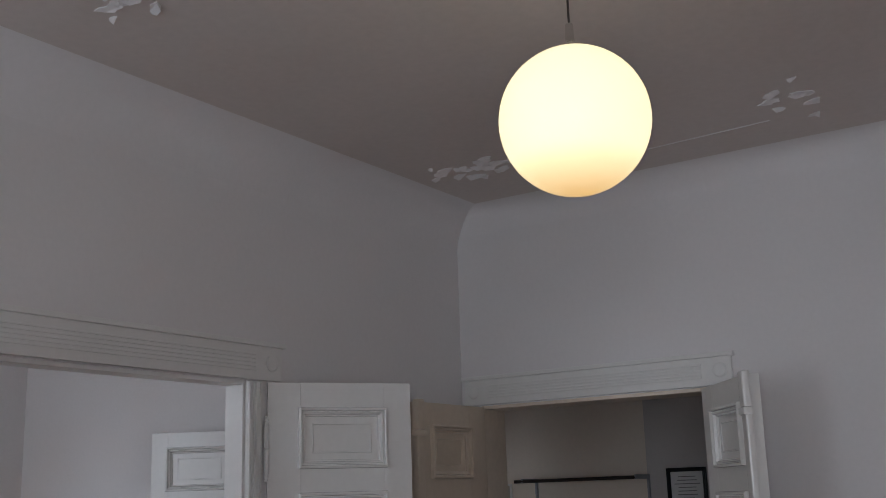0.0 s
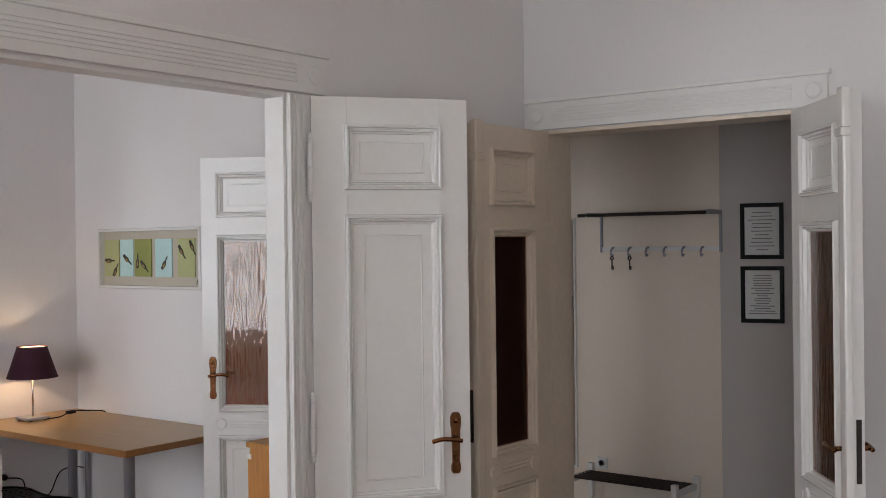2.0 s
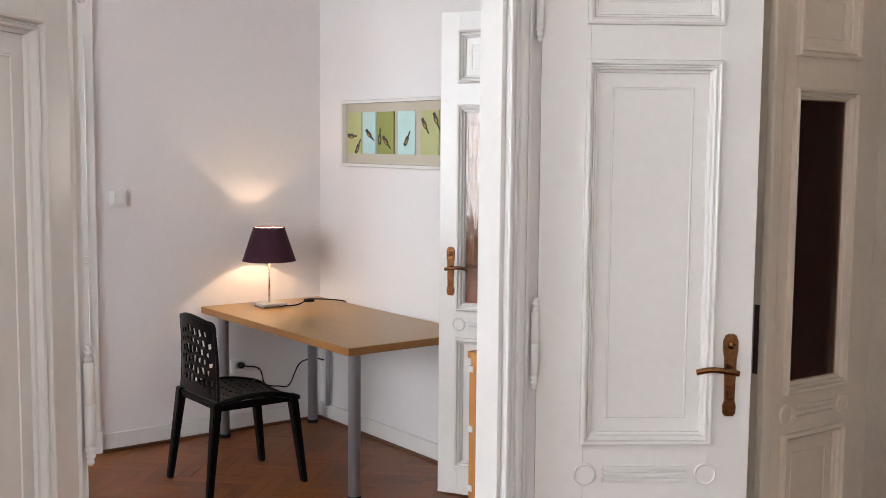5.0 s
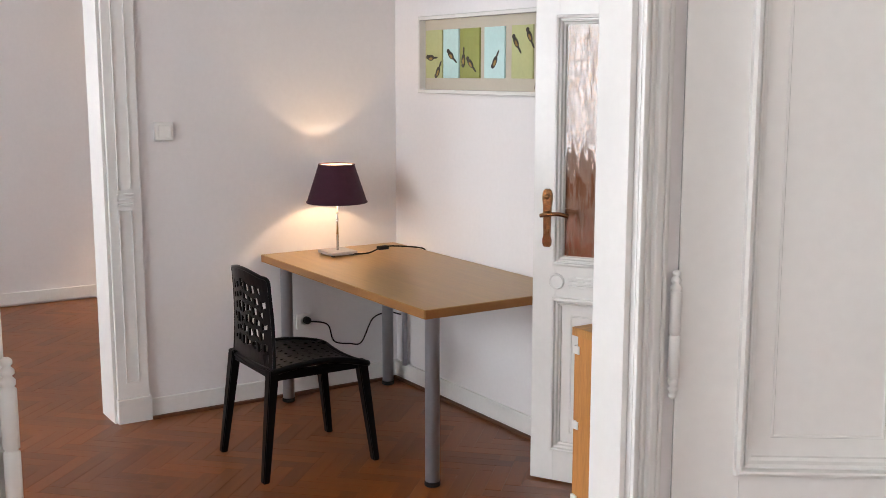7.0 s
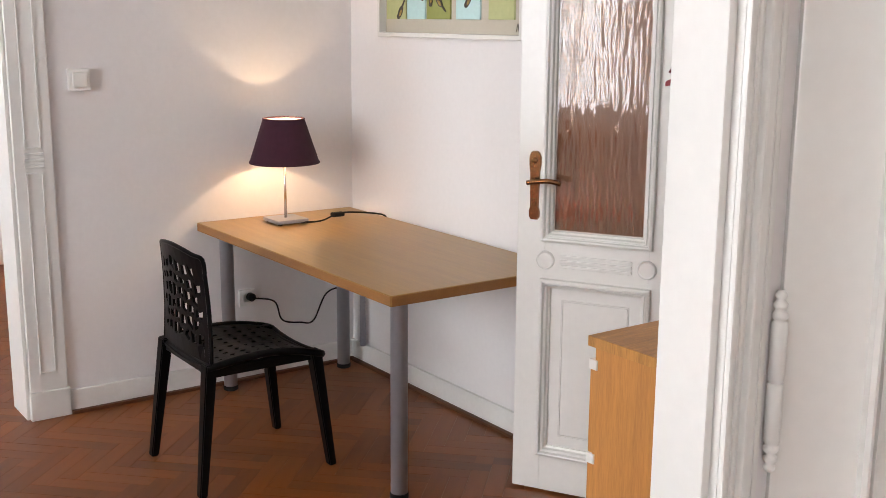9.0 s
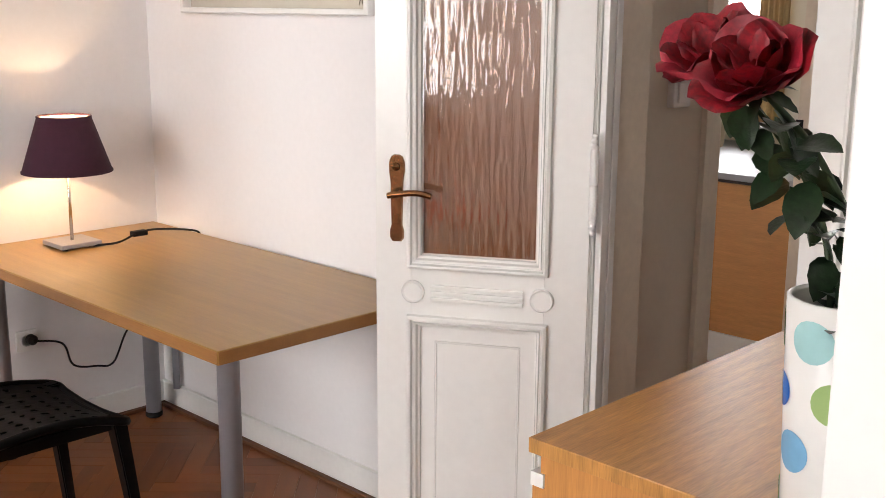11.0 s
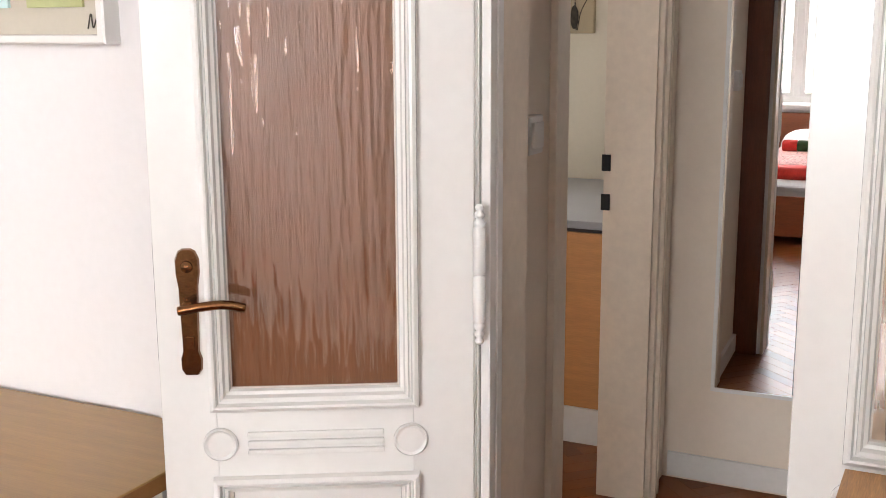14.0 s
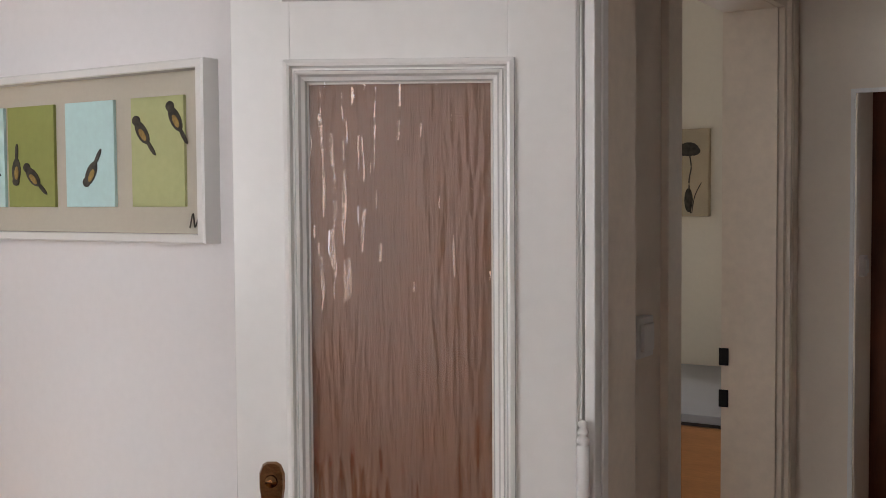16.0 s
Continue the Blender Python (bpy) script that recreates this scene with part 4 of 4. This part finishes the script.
def dresser():
    ob = base("dresser", pose(0, 0, 0), "oak veneer chest of drawers against the wall by the doorway", "dresser")
    part("top", boxes((CX0, CY0 - 0.004, CZ - 0.024, CX1, CY1, CZ), bevel=0.002), OAK, ob)
    part("side_panel", boxes((CX0 + 0.022, CY0, 0, CX1, CY0 + 0.02, CZ - 0.024)), OAKFRONT, ob)
    part("side_panel", boxes((CX0 + 0.022, CY1 - 0.02, 0, CX1, CY1, CZ - 0.024)), OAKFRONT, ob)
    part("back_panel", boxes((CX1 - 0.01, CY0 + 0.02, 0.03, CX1, CY1 - 0.02, CZ - 0.024)), OAKFRONT, ob)
    part("carcass", boxes((CX0 + 0.03, CY0 + 0.02, 0.02, CX0 + 0.05, CY1 - 0.02, CZ - 0.05)), WHITEPL, ob, "white inside edge")
    n, gap, lo, hi = 4, 0.022, 0.05, CZ - 0.052
    hgt = (hi - lo) / n
    for k in range(n):
        d = part("drawer", boxes((CX0 + 0.004, CY0 + 0.003, lo + k * hgt, CX0 + 0.022, CY1 - 0.003, lo + (k + 1) * hgt - gap), bevel=0.001), OAKFRONT, ob)
        part("drawer_box", boxes((CX0 + 0.006, CY0 - 0.004, lo + (k + 1) * hgt - gap, CX0 + 0.03, CY0 + 0.018, lo + (k + 1) * hgt)), WHITEPL, d, "white drawer edge")
    return ob


dresser()

VX, VY = -2.938, 5.005


def vase():
    ob = base("vase", pose(VX, VY, CZ), "white ceramic vase with coloured dots on the dresser", "vase")
    r0, r1, h = 0.060, 0.072, 0.285
    part("body", lathe(bmesh.new(), [(0.001, 0.0), (r0, 0.0), (r0 + 0.002, 0.006), (r1, h), (r1 - 0.004, h + 0.002), (r1 - 0.008, h - 0.004), (r0 - 0.008, 0.02), (0.001, 0.012)], steps=48), CERAMIC, ob, smooth=True)
    rows_of_dots = [(0.020, -91, ("aqua", "blue", "green", "sky_blue", "green")), (0.093, -117, ("sky_blue", "green", "aqua", "blue", "aqua")), (0.167, -71, ("green", "aqua", "sky_blue", "aqua", "blue")), (0.240, -97, ("aqua", "sky_blue", "green", "blue", "green"))]
    for z0, first, kinds in rows_of_dots:
        for k, kind in enumerate(kinds):
            a0 = math.radians(first + 72 * k)
            bm, rad = bmesh.new(), (0.027 if kind != "blue" else 0.023) * (0.75 if z0 < 0.03 else 1)

            def on(a, z):
                r = r0 + 0.002 + (r1 - r0 - 0.002) * z / h + 0.0012
                return Vector((r * math.cos(a), r * math.sin(a), z))
            mid = bm.verts.new(on(a0, z0))
            rims = [[bm.verts.new(on(a0 + f * rad * math.cos(t) / 0.066, z0 + f * rad * math.sin(t))) for t in (2 * math.pi * q / 20 for q in range(20))] for f in (0.25, 0.5, 0.75, 1.0)]
            for q in range(20):
                bm.faces.new((mid, rims[0][q], rims[0][(q + 1) % 20]))
                for lo, hi in zip(rims, rims[1:]):
                    bm.faces.new((lo[q], hi[q], hi[(q + 1) % 20], lo[(q + 1) % 20]))
            part("dot", bm, DOTS[kind], ob, kind.replace("_", " ") + " glazed dot", True)
    return ob


vase()


def petal(bm, m, w, h, cup, curl):
    rows, n = [], 7
    for i in range(7):
        v = i / 6
        width = w * math.sin(math.pi * (0.10 + 0.62 * v)) ** 0.7
        ring = []
        for k in range(n):
            u = 2 * k / (n - 1) - 1
            x, z = width * u, h * v
            y = -cup * math.sin(v * math.pi * 0.62) + cup * 1.0 * u * u * (1 - 0.3 * v) - curl * v ** 4 + 0.003 * math.sin(7 * u + 5 * v)
            ring.append(bm.verts.new(m @ Vector((x, y, z - 0.30 * h * abs(u) ** 2.4 * v))))
        rows.append(ring)
    for a, b in zip(rows, rows[1:]):
        for k in range(n - 1):
            bm.faces.new((a[k], a[k + 1], b[k + 1], b[k]))


def leafblade(bm, m, length, width):
    rows = []
    for i in range(9):
        v = i / 8
        w = width * math.sin(math.pi * v) ** 0.8 * (1 - 0.25 * v) + (0.0012 if i % 2 else 0)
        droop = -0.22 * length * v * v
        rows.append([bm.verts.new(m @ Vector((u * w, length * v, droop + 0.25 * w * abs(u)))) for u in (-1, -0.5, 0, 0.5, 1)])
    for a, b in zip(rows, rows[1:]):
        for k in range(4):
            bm.faces.new((a[k], a[k + 1], b[k + 1], b[k]))


def rose(name, head, tilt, scale, seed, vase_at, leaves):
    """A rose with layered petals on a leafy stem that stands in the vase."""
    rnd = random.Random(seed)
    ob = base("rose", pose(*head), "red artificial rose with dark green leaves standing in the vase", "flower", "roses in the vase")
    up = pose(0, 0, 0, *tilt)
    layers = [(3, 0.007, 0.022, 0.050, -8, PETAL), (3, 0.013, 0.034, 0.060, -2, PETAL), (4, 0.019, 0.046, 0.064, 6, PETAL), (4, 0.025, 0.054, 0.062, 16, PETALPALE), (4, 0.029, 0.056, 0.056, 34, PETAL)]
    for n, off, w, h, lean, mat in layers:
        for k in range(n):
            a = 360 * (k + rnd.uniform(-0.15, 0.15)) / n + off * 4000
            m = up @ pose(0, 0, 0, 0, 0, a) @ Matrix.Translation((0, -off * 0.6 * scale, -0.026 * scale)) @ pose(0, 0, 0, lean + rnd.uniform(-6, 6))
            bm = bmesh.new()
            petal(bm, m, w * scale * 0.85, h * scale * rnd.uniform(0.92, 1.1), 0.017 * scale, rnd.uniform(0.006, 0.022) * scale)
            part("petal", bm, PETALPALE if mat is PETALPALE and k % 2 else mat, ob, smooth=True)
    bm = bmesh.new()
    for k in range(5):
        leafblade(bm, up @ pose(0, 0, 0, 0, 0, 72 * k + 20) @ Matrix.Translation((0, 0.004, -0.034 * scale)) @ pose(0, 0, 0, -30 + rnd.uniform(-20, 30)), 0.045 * scale, 0.008)
    part("sepals", bm, LEAF, ob, "green sepals", True)
    foot = Vector(vase_at) - Vector(head)
    neck = up @ Vector((0, 0, -0.035 * scale))
    mid = neck * 0.45 + foot * 0.55 + Vector((0.045, 0.03, 0.06))
    stem = part("stem", tube(bmesh.new(), [neck, neck * 0.55 + mid * 0.45 + Vector((0.015, 0.01, 0.01)), mid, foot], 0.0042, 7), STEM, ob, smooth=True)
    for f, a, e, l in leaves:
        p = neck.lerp(mid, f * 1.8) if f < 0.55 else mid.lerp(foot, (f - 0.55) / 0.45)
        bm = bmesh.new()
        leafblade(bm, Matrix.Translation(p) @ pose(0, 0, 0, 0, 0, a) @ pose(0, 0, 0, e, 25 * math.sin(a)), l, l * 0.33)
        part("leaf", bm, LEAF, stem, smooth=True)
    return ob


def foliage(seed, n):
    rnd = random.Random(seed)
    return [(0.06 + 0.66 * k / n, -70 + 105 * math.sin(2.4 * k) + rnd.uniform(-25, 25), rnd.uniform(-50, 25), rnd.uniform(0.050, 0.078)) for k in range(n)]


rose("rose", (-3.02, 4.885, 1.535), (38, -14, 14), 1.02, 1, (VX + 0.01, VY - 0.01, 1.02), foliage(4, 30))
rose("rose", (-3.132, 4.97, 1.548), (24, -36, 40), 0.98, 2, (VX - 0.012, VY + 0.012, 1.02), foliage(9, 26))


# ---- bed by the study window ----
def bed():
    ob = base("bed", pose(-4.20, 0, 0), "dark wooden bed with grey sheet under the window", "bed")
    y0, y1 = S_FACE + 0.06, 3.25
    part("headboard", boxes((-0.75, y0, 0.0, 0.75, y0 + 0.04, 0.80), bevel=0.008), BEDWOOD, ob)
    part("footboard", boxes((-0.75, y1 - 0.035, 0.06, 0.75, y1, 0.36), bevel=0.006), BEDWOOD, ob)
    for s in (-1, 1):
        part("side_rail", boxes((s * 0.75 - 0.018, y0 + 0.04, 0.16, s * 0.75 + 0.018, y1 - 0.035, 0.34), bevel=0.005), BEDWOOD, ob)
        for yy in (y0 + 0.08, y1 - 0.09):
            part("leg", boxes((s * 0.70 - 0.03, yy - 0.03, 0, s * 0.70 + 0.03, yy + 0.03, 0.16), bevel=0.004), BEDWOOD, ob)
    part("mattress", boxes((-0.72, y0 + 0.05, 0.22, 0.72, y1 - 0.04, 0.43), bevel=0.04), GREYSHEET, ob, "mattress in a grey fitted sheet")
    return ob


bed()


def cushion(name, m, sx, sy, sz, mat, label, category):
    bm = bmesh.new()
    bmesh.ops.create_uvsphere(bm, u_segments=24, v_segments=14, radius=1)
    for v in bm.verts:
        c = v.co
        c.x, c.y = [math.copysign(abs(q) ** 0.55, q) for q in (c.x, c.y)]
        c.x, c.y, c.z = c.x * sx, c.y * sy, c.z * sz * (1 + 0.06 * noise.noise(c * 3))
    ob = tagged(link(name, bm, mat, True), label, category)
    ob.matrix_basis = m
    return ob


cushion("pillow", pose(-4.16, 1.30, 0.54, -12), 0.34, 0.24, 0.12, SHEET, "white pillow at the head of the bed", "pillow")
cushion("folded_duvet", pose(-4.20, 2.05, 0.475), 0.62, 0.62, 0.085, PINKCLOTH, "red and white patterned duvet folded on the bed", "duvet")
cushion("red_throw", pose(-4.20, 2.72, 0.465), 0.64, 0.12, 0.06, REDCLOTH, "red knitted throw folded across the bed", "blanket")
roll = base("bolster", pose(-4.22, 1.95, 0.60, 0, 90), "red and green knitted bolster lying on the duvet", "cushion")
for z0, z1, mat in ((-0.20, -0.08, REDCLOTH), (-0.08, 0.08, GREENCLOTH), (0.08, 0.20, REDCLOTH)):
    r = 0.05
    part("knit_band", lathe(bmesh.new(), [(r * 0.7, z0), (r, z0 + 0.012), (r, z1 - 0.012), (r * (0.97 if z1 < 0.2 else 0.7), z1)], steps=24), mat, roll, smooth=True)


# ---- hall ----
def coat_rack():
    x0, x1, zt = -3.25, -2.44, 2.0
    ob = base("coat_rack", pose(0, 0, 0), "white wall coat rack with dark hat shelf and hooks", "coat rack")
    part("shelf_rail", rod(bmesh.new(), (x0 - 0.06, HY - 0.20, zt - 0.005), (x1, HY - 0.20, zt - 0.005), 0.011), IRON, ob, "dark front rail", True)
    for k in range(3):
        part("shelf_rail", rod(bmesh.new(), (x0, HY - 0.05 - 0.05 * k, zt), (x1, HY - 0.05 - 0.05 * k, zt), 0.007), IRON, ob, smooth=True)
    # white brackets, coloured grey in place of their shadow against the wall
    for x in (x0, x1):
        b = boxes((x - 0.007, HY - 0.21, zt - 0.015, x + 0.007, HY, zt + 0.012), (x - 0.007, HY - 0.022, zt - 0.24, x + 0.007, HY, zt - 0.015), bevel=0.002)
        part("bracket", b, STEEL, ob)
    part("hook_rail", boxes((x0, HY - 0.016, 1.765, x1, HY, 1.795), bevel=0.002), WHITEPL, ob)
    # hooks are white too; the grey carries their shadow
    for k in range(6):
        x = x0 + 0.09 + (x1 - x0 - 0.20) * k / 5
        part("hook", tube(bmesh.new(), [(x, HY - 0.014, 1.79), (x, HY - 0.04, 1.785), (x, HY - 0.055, 1.76), (x, HY - 0.045, 1.738), (x, HY - 0.028, 1.745)], 0.007, 7, 4), STEEL, ob, smooth=True)
    return ob


coat_rack()
for x in (-3.155, -3.03):
    k = base("key", pose(x, HY - 0.05, 1.735), "key hanging from a coat hook", "key")
    part("bow", lathe(bmesh.new(), [(0.006, -0.002), (0.014, -0.002), (0.014, 0.002), (0.006, 0.002), (0.006, -0.002)], Matrix.Translation((0, 0, -0.012)) @ pose(0, 0, 0, 90), 14), IRON, k)
    part("shaft", boxes((-0.004, -0.002, -0.085, 0.004, 0.002, -0.025), (0.004, -0.002, -0.085, 0.012, 0.002, -0.06)), IRON, k)


def shoe_rack():
    x0, x1, y0, y1 = -3.33, -2.60, HY - 0.34, HY - 0.04
    ob = base("shoe_rack", pose(0, 0, 0), "white shoe rack with two shelves of dark metal rods", "shoe rack")
    for x in (x0, x1):
        for y in (y0, y1):
            part("post", boxes((x - 0.018, y - 0.018, 0, x + 0.018, y + 0.018, 0.40), bevel=0.003), GLOSS, ob)
        for z in (0.13, 0.345):
            part("side_rail", boxes((x - 0.01, y0 + 0.018, z - 0.025, x + 0.01, y1 - 0.018, z + 0.012), bevel=0.002), GLOSS, ob)
    for z in (0.14, 0.355):
        for k in range(6):
            y = y0 + 0.04 + (y1 - y0 - 0.08) * k / 5
            part("rod", rod(bmesh.new(), (x0 + 0.01, y, z), (x1 - 0.01, y, z), 0.0062, 8), IRON, ob, "dark metal rod", True)
    return ob


shoe_rack()
socket("wall_socket", 0, 0, 0, pose(-3.27, HY, 0.40, 0, 0, -90))


def notice(z0, z1, lines):
    ob = base("framed_notice", pose(-2.45, HY, 0, 0, 0, 9), "black framed printed notice on the shaded hall wall", "picture", "framed notices")
    x0, x1, y = 0.125, 0.375, 0.0
    bm = bmesh.new()
    moulding(bm, x0, z0, x1, z1, y, -1, [(0, 0), (0, 0.018), (0.003, 0.021), (0.020, 0.021), (0.024, 0.016), (0.024, 0.004)])
    part("frame", bm, BLACK, ob, "black wooden frame")
    part("sheet", boxes((x0 + 0.02, y - 0.006, z0 + 0.02, x1 - 0.02, y - 0.001, z1 - 0.02)), PAPER, ob, "white printed sheet")
    bm, rnd = bmesh.new(), random.Random(lines)
    for k in range(lines):
        z = z1 - 0.055 - (z1 - z0 - 0.11) * k / (lines - 1)
        half = rnd.uniform(0.03, 0.085)
        box(bm, (x0 + x1) / 2 - half, y - 0.0072, z - 0.0025, (x0 + x1) / 2 + half, y - 0.0062, z + 0.0025)
    part("print", bm, TYPE, ob, "rows of grey print")
    return ob


notice(1.715, 2.045, 11)
notice(1.338, 1.672, 16)


def mirror():
    x0, x1, z0, z1 = -0.532, 0.0, 0.375, 1.975
    ob = base("wall_mirror", pose(-3.46, HY, 0, 0, 0, 1.45), "tall mirror with slim pale frame on the hall wall", "mirror")
    bm = bmesh.new()
    moulding(bm, x0 - 0.012, z0 - 0.022, x1 + 0.012, z1 + 0.012, 0.0, -1, [(0, 0), (0, 0.016), (0.012, 0.016), (0.014, 0.010)])
    part("frame", bm, WHITEPL, ob, "slim pale frame")
    part("mirror_pane", boxes((x0, -0.011, z0 - 0.008, x1, -0.002, z1)), MIRROR, ob, "silvered mirror pane")
    return ob


mirror()
wall_switch(pose(KX, 6.53, 1.357), "white light switch beside the kitchen doorway")


# ---- kitchen ----
def peninsula():
    ob = base("kitchen_unit", pose(0, 0, 0), "beech kitchen unit with grey worktop and pale plinth", "kitchen unit")
    part("back_panel", boxes((-6.6, 8.075, 0.145, KXB - 0.02, 8.11, 0.835)), KFRONT, ob, "orange beech panel")
    part("carcass", boxes((-6.6, 8.11, 0.145, KXB - 0.02, 9.18, 0.835)), KFRONT, ob)
    part("plinth", boxes((-6.6, 8.065, 0, KXB - 0.02, 8.105, 0.143), bevel=0.003), SKIRT, ob, "pale plinth board")
    part("shadow_gap", boxes((-6.6, 8.085, 0.836, KXB - 0.02, 9.18, 0.852)), IRON, ob)
    part("worktop", boxes((-6.62, 8.06, 0.852, KXB - 0.01, 9.19, 0.882), bevel=0.004), COUNTER, ob, "grey speckled worktop")
    return ob


peninsula()


def flower_canvas():
    x0, x1, z0, z1, y = -5.075, -4.885, 1.565, 1.965, 9.2
    ob = base("canvas_picture", pose(0, 0, 0), "small upright canvas of a dark flower on the kitchen wall", "picture")
    part("canvas", boxes((x0, y - 0.035, z0, x1, y, z1), bevel=0.003), CANVAS, ob)
    bm, c = bmesh.new(), -4.978
    blob(bm, (c, 1.872), 0.048, 0.032, y - 0.035)
    blob(bm, (c - 0.02, 1.864), 0.035, 0.022, y - 0.0352)
    blob(bm, (c + 0.02, 1.864), 0.035, 0.022, y - 0.0354)
    part("bloom", bm, INK, ob, "black bloom")
    bm = bmesh.new()
    blob(bm, (c, 1.64), 0.02, 0.055, y - 0.035)
    part("leaf", bm, INK, ob, "dark painted leaf")
    part("stalk", tube(bmesh.new(), [(c + 0.004, y - 0.036, 1.85), (c + 0.012, y - 0.036, 1.79), (c + 0.002, y - 0.036, 1.72), (c + 0.01, y - 0.036, 1.58)], 0.003, 6), INK, ob)
    part("grass", tube(bmesh.new(), [(c + 0.015, y - 0.036, 1.58), (c + 0.03, y - 0.036, 1.66), (c + 0.06, y - 0.036, 1.72)], 0.002, 6), INK, ob)
    return ob


flower_canvas()
bm = bmesh.new()
rows_v = [[bm.verts.new((-5.345 + 0.16 * k / 30, 9.15 + 0.018 * math.sin(k * 1.1), z)) for k in range(31)] for z in (0.95, 2.6)]
for k in range(30):
    bm.faces.new((rows_v[0][k], rows_v[0][k + 1], rows_v[1][k + 1], rows_v[1][k]))
cur = tagged(link("curtain", bm, CURTAIN, True), "beige curtain hanging beside the kitchen window", "curtain")
cur.modifiers.new("thick", "SOLIDIFY").thickness = 0.004
bread = base("bread_bin", pose(-5.45, 8.75, 0.882), "small beige box on the worktop by the window", "box")
part("body", boxes((-0.13, -0.09, 0, 0.13, 0.09, 0.15), bevel=0.035), CANVAS, bread)


# ---- far room ----
glow = base("floor_lamp", pose(-8.95, 5.75, 0), "small lit floor lamp in the corner of the far room", "floor lamp")
part("foot_plate", lathe(bmesh.new(), [(0.11, 0.0), (0.11, 0.012), (0.012, 0.02), (0.012, 0.03)], steps=24), IRON, glow)
part("stem", rod(bmesh.new(), (0, 0, 0.02), (0, 0, 0.86), 0.009), IRON, glow)
bm = bmesh.new()
lathe(bm, [(0.13, 0.84), (0.08, 1.04)], steps=32)
bmesh.ops.delete(bm, geom=[f for f in bm.faces if len(f.verts) > 4], context="FACES")
part("shade", bm, SHADEIN, glow, "pale fabric shade", True)


# ---- parquet: herringbone blocks ----
PL, PW = 0.42, 0.07


def block_mesh():
    bm = bmesh.new()
    box(bm, -PL / 2 + 0.0003, -PW / 2 + 0.0003, -0.014, PL / 2 - 0.0003, PW / 2 - 0.0003, 0.0)
    top = [e for e in bm.edges if all(v.co.z > -0.001 for v in e.verts)]
    bmesh.ops.bevel(bm, geom=top, offset=0.0007, segments=1, affect="EDGES")
    me = bpy.data.meshes.new("parquet_block")
    bm.to_mesh(me)
    bm.free()
    me.materials.append(PARQUET)
    return me


def herringbone(x0, y0, x1, y1):
    """Centres and turns of blocks laid in herringbone at 45 degrees to the walls."""
    c = math.cos(math.radians(45))
    n = int(PL / PW)
    cx, cy, span = (x0 + x1) / 2, (y0 + y1) / 2, max(x1 - x0, y1 - y0)
    m = int(span / PW) + 8
    for j in range(-m, m):
        for i in range(-m // n - 2, m // n + 2):
            u = (2 * n * i + j) * PW
            v = j * PW
            for uu, vv, a in ((u + PL / 2, v + PW / 2, 0), (u - PW / 2 + 0.0, v + PW - PL / 2 + PL - PW, 90)):
                x, y = cx + c * (uu - vv), cy + c * (uu + vv)
                if x0 - 0.2 < x < x1 + 0.2 and y0 - 0.2 < y < y1 + 0.2:
                    yield x, y, a + 45


floor = bpy.data.objects["floor"]
mesh = block_mesh()
verts0 = [v.co.copy() for v in mesh.vertices]
faces0 = [tuple(p.vertices) for p in mesh.polygons]
verts, faces, near = [], [], 0
for x, y, a in herringbone(-9.3, 0.8, 2.3, 9.2):
    m = pose(x, y, random.uniform(-0.0006, 0.0), random.uniform(-0.06, 0.06), 0, a)
    if near < 300 and (-6.5 < x < -3.9 and 4.1 < y < 6.0 or -4.4 < x < -3.4 and 6.0 < y < 7.9):
        near += 1
        o = new("parquet_block", mesh)
        o.parent = floor
        o.matrix_basis = m
    else:
        k = len(verts)
        verts += [m @ v for v in verts0]
        faces += [tuple(k + i for i in f) for f in faces0]
me = bpy.data.meshes.new("parquet_rest")
me.from_pydata(verts, [], faces)
me.materials.append(PARQUET)
rest = new("parquet_rest", me)
rest.parent = floor
tagged(rest, "red-brown oak herringbone parquet", kind="stuff")
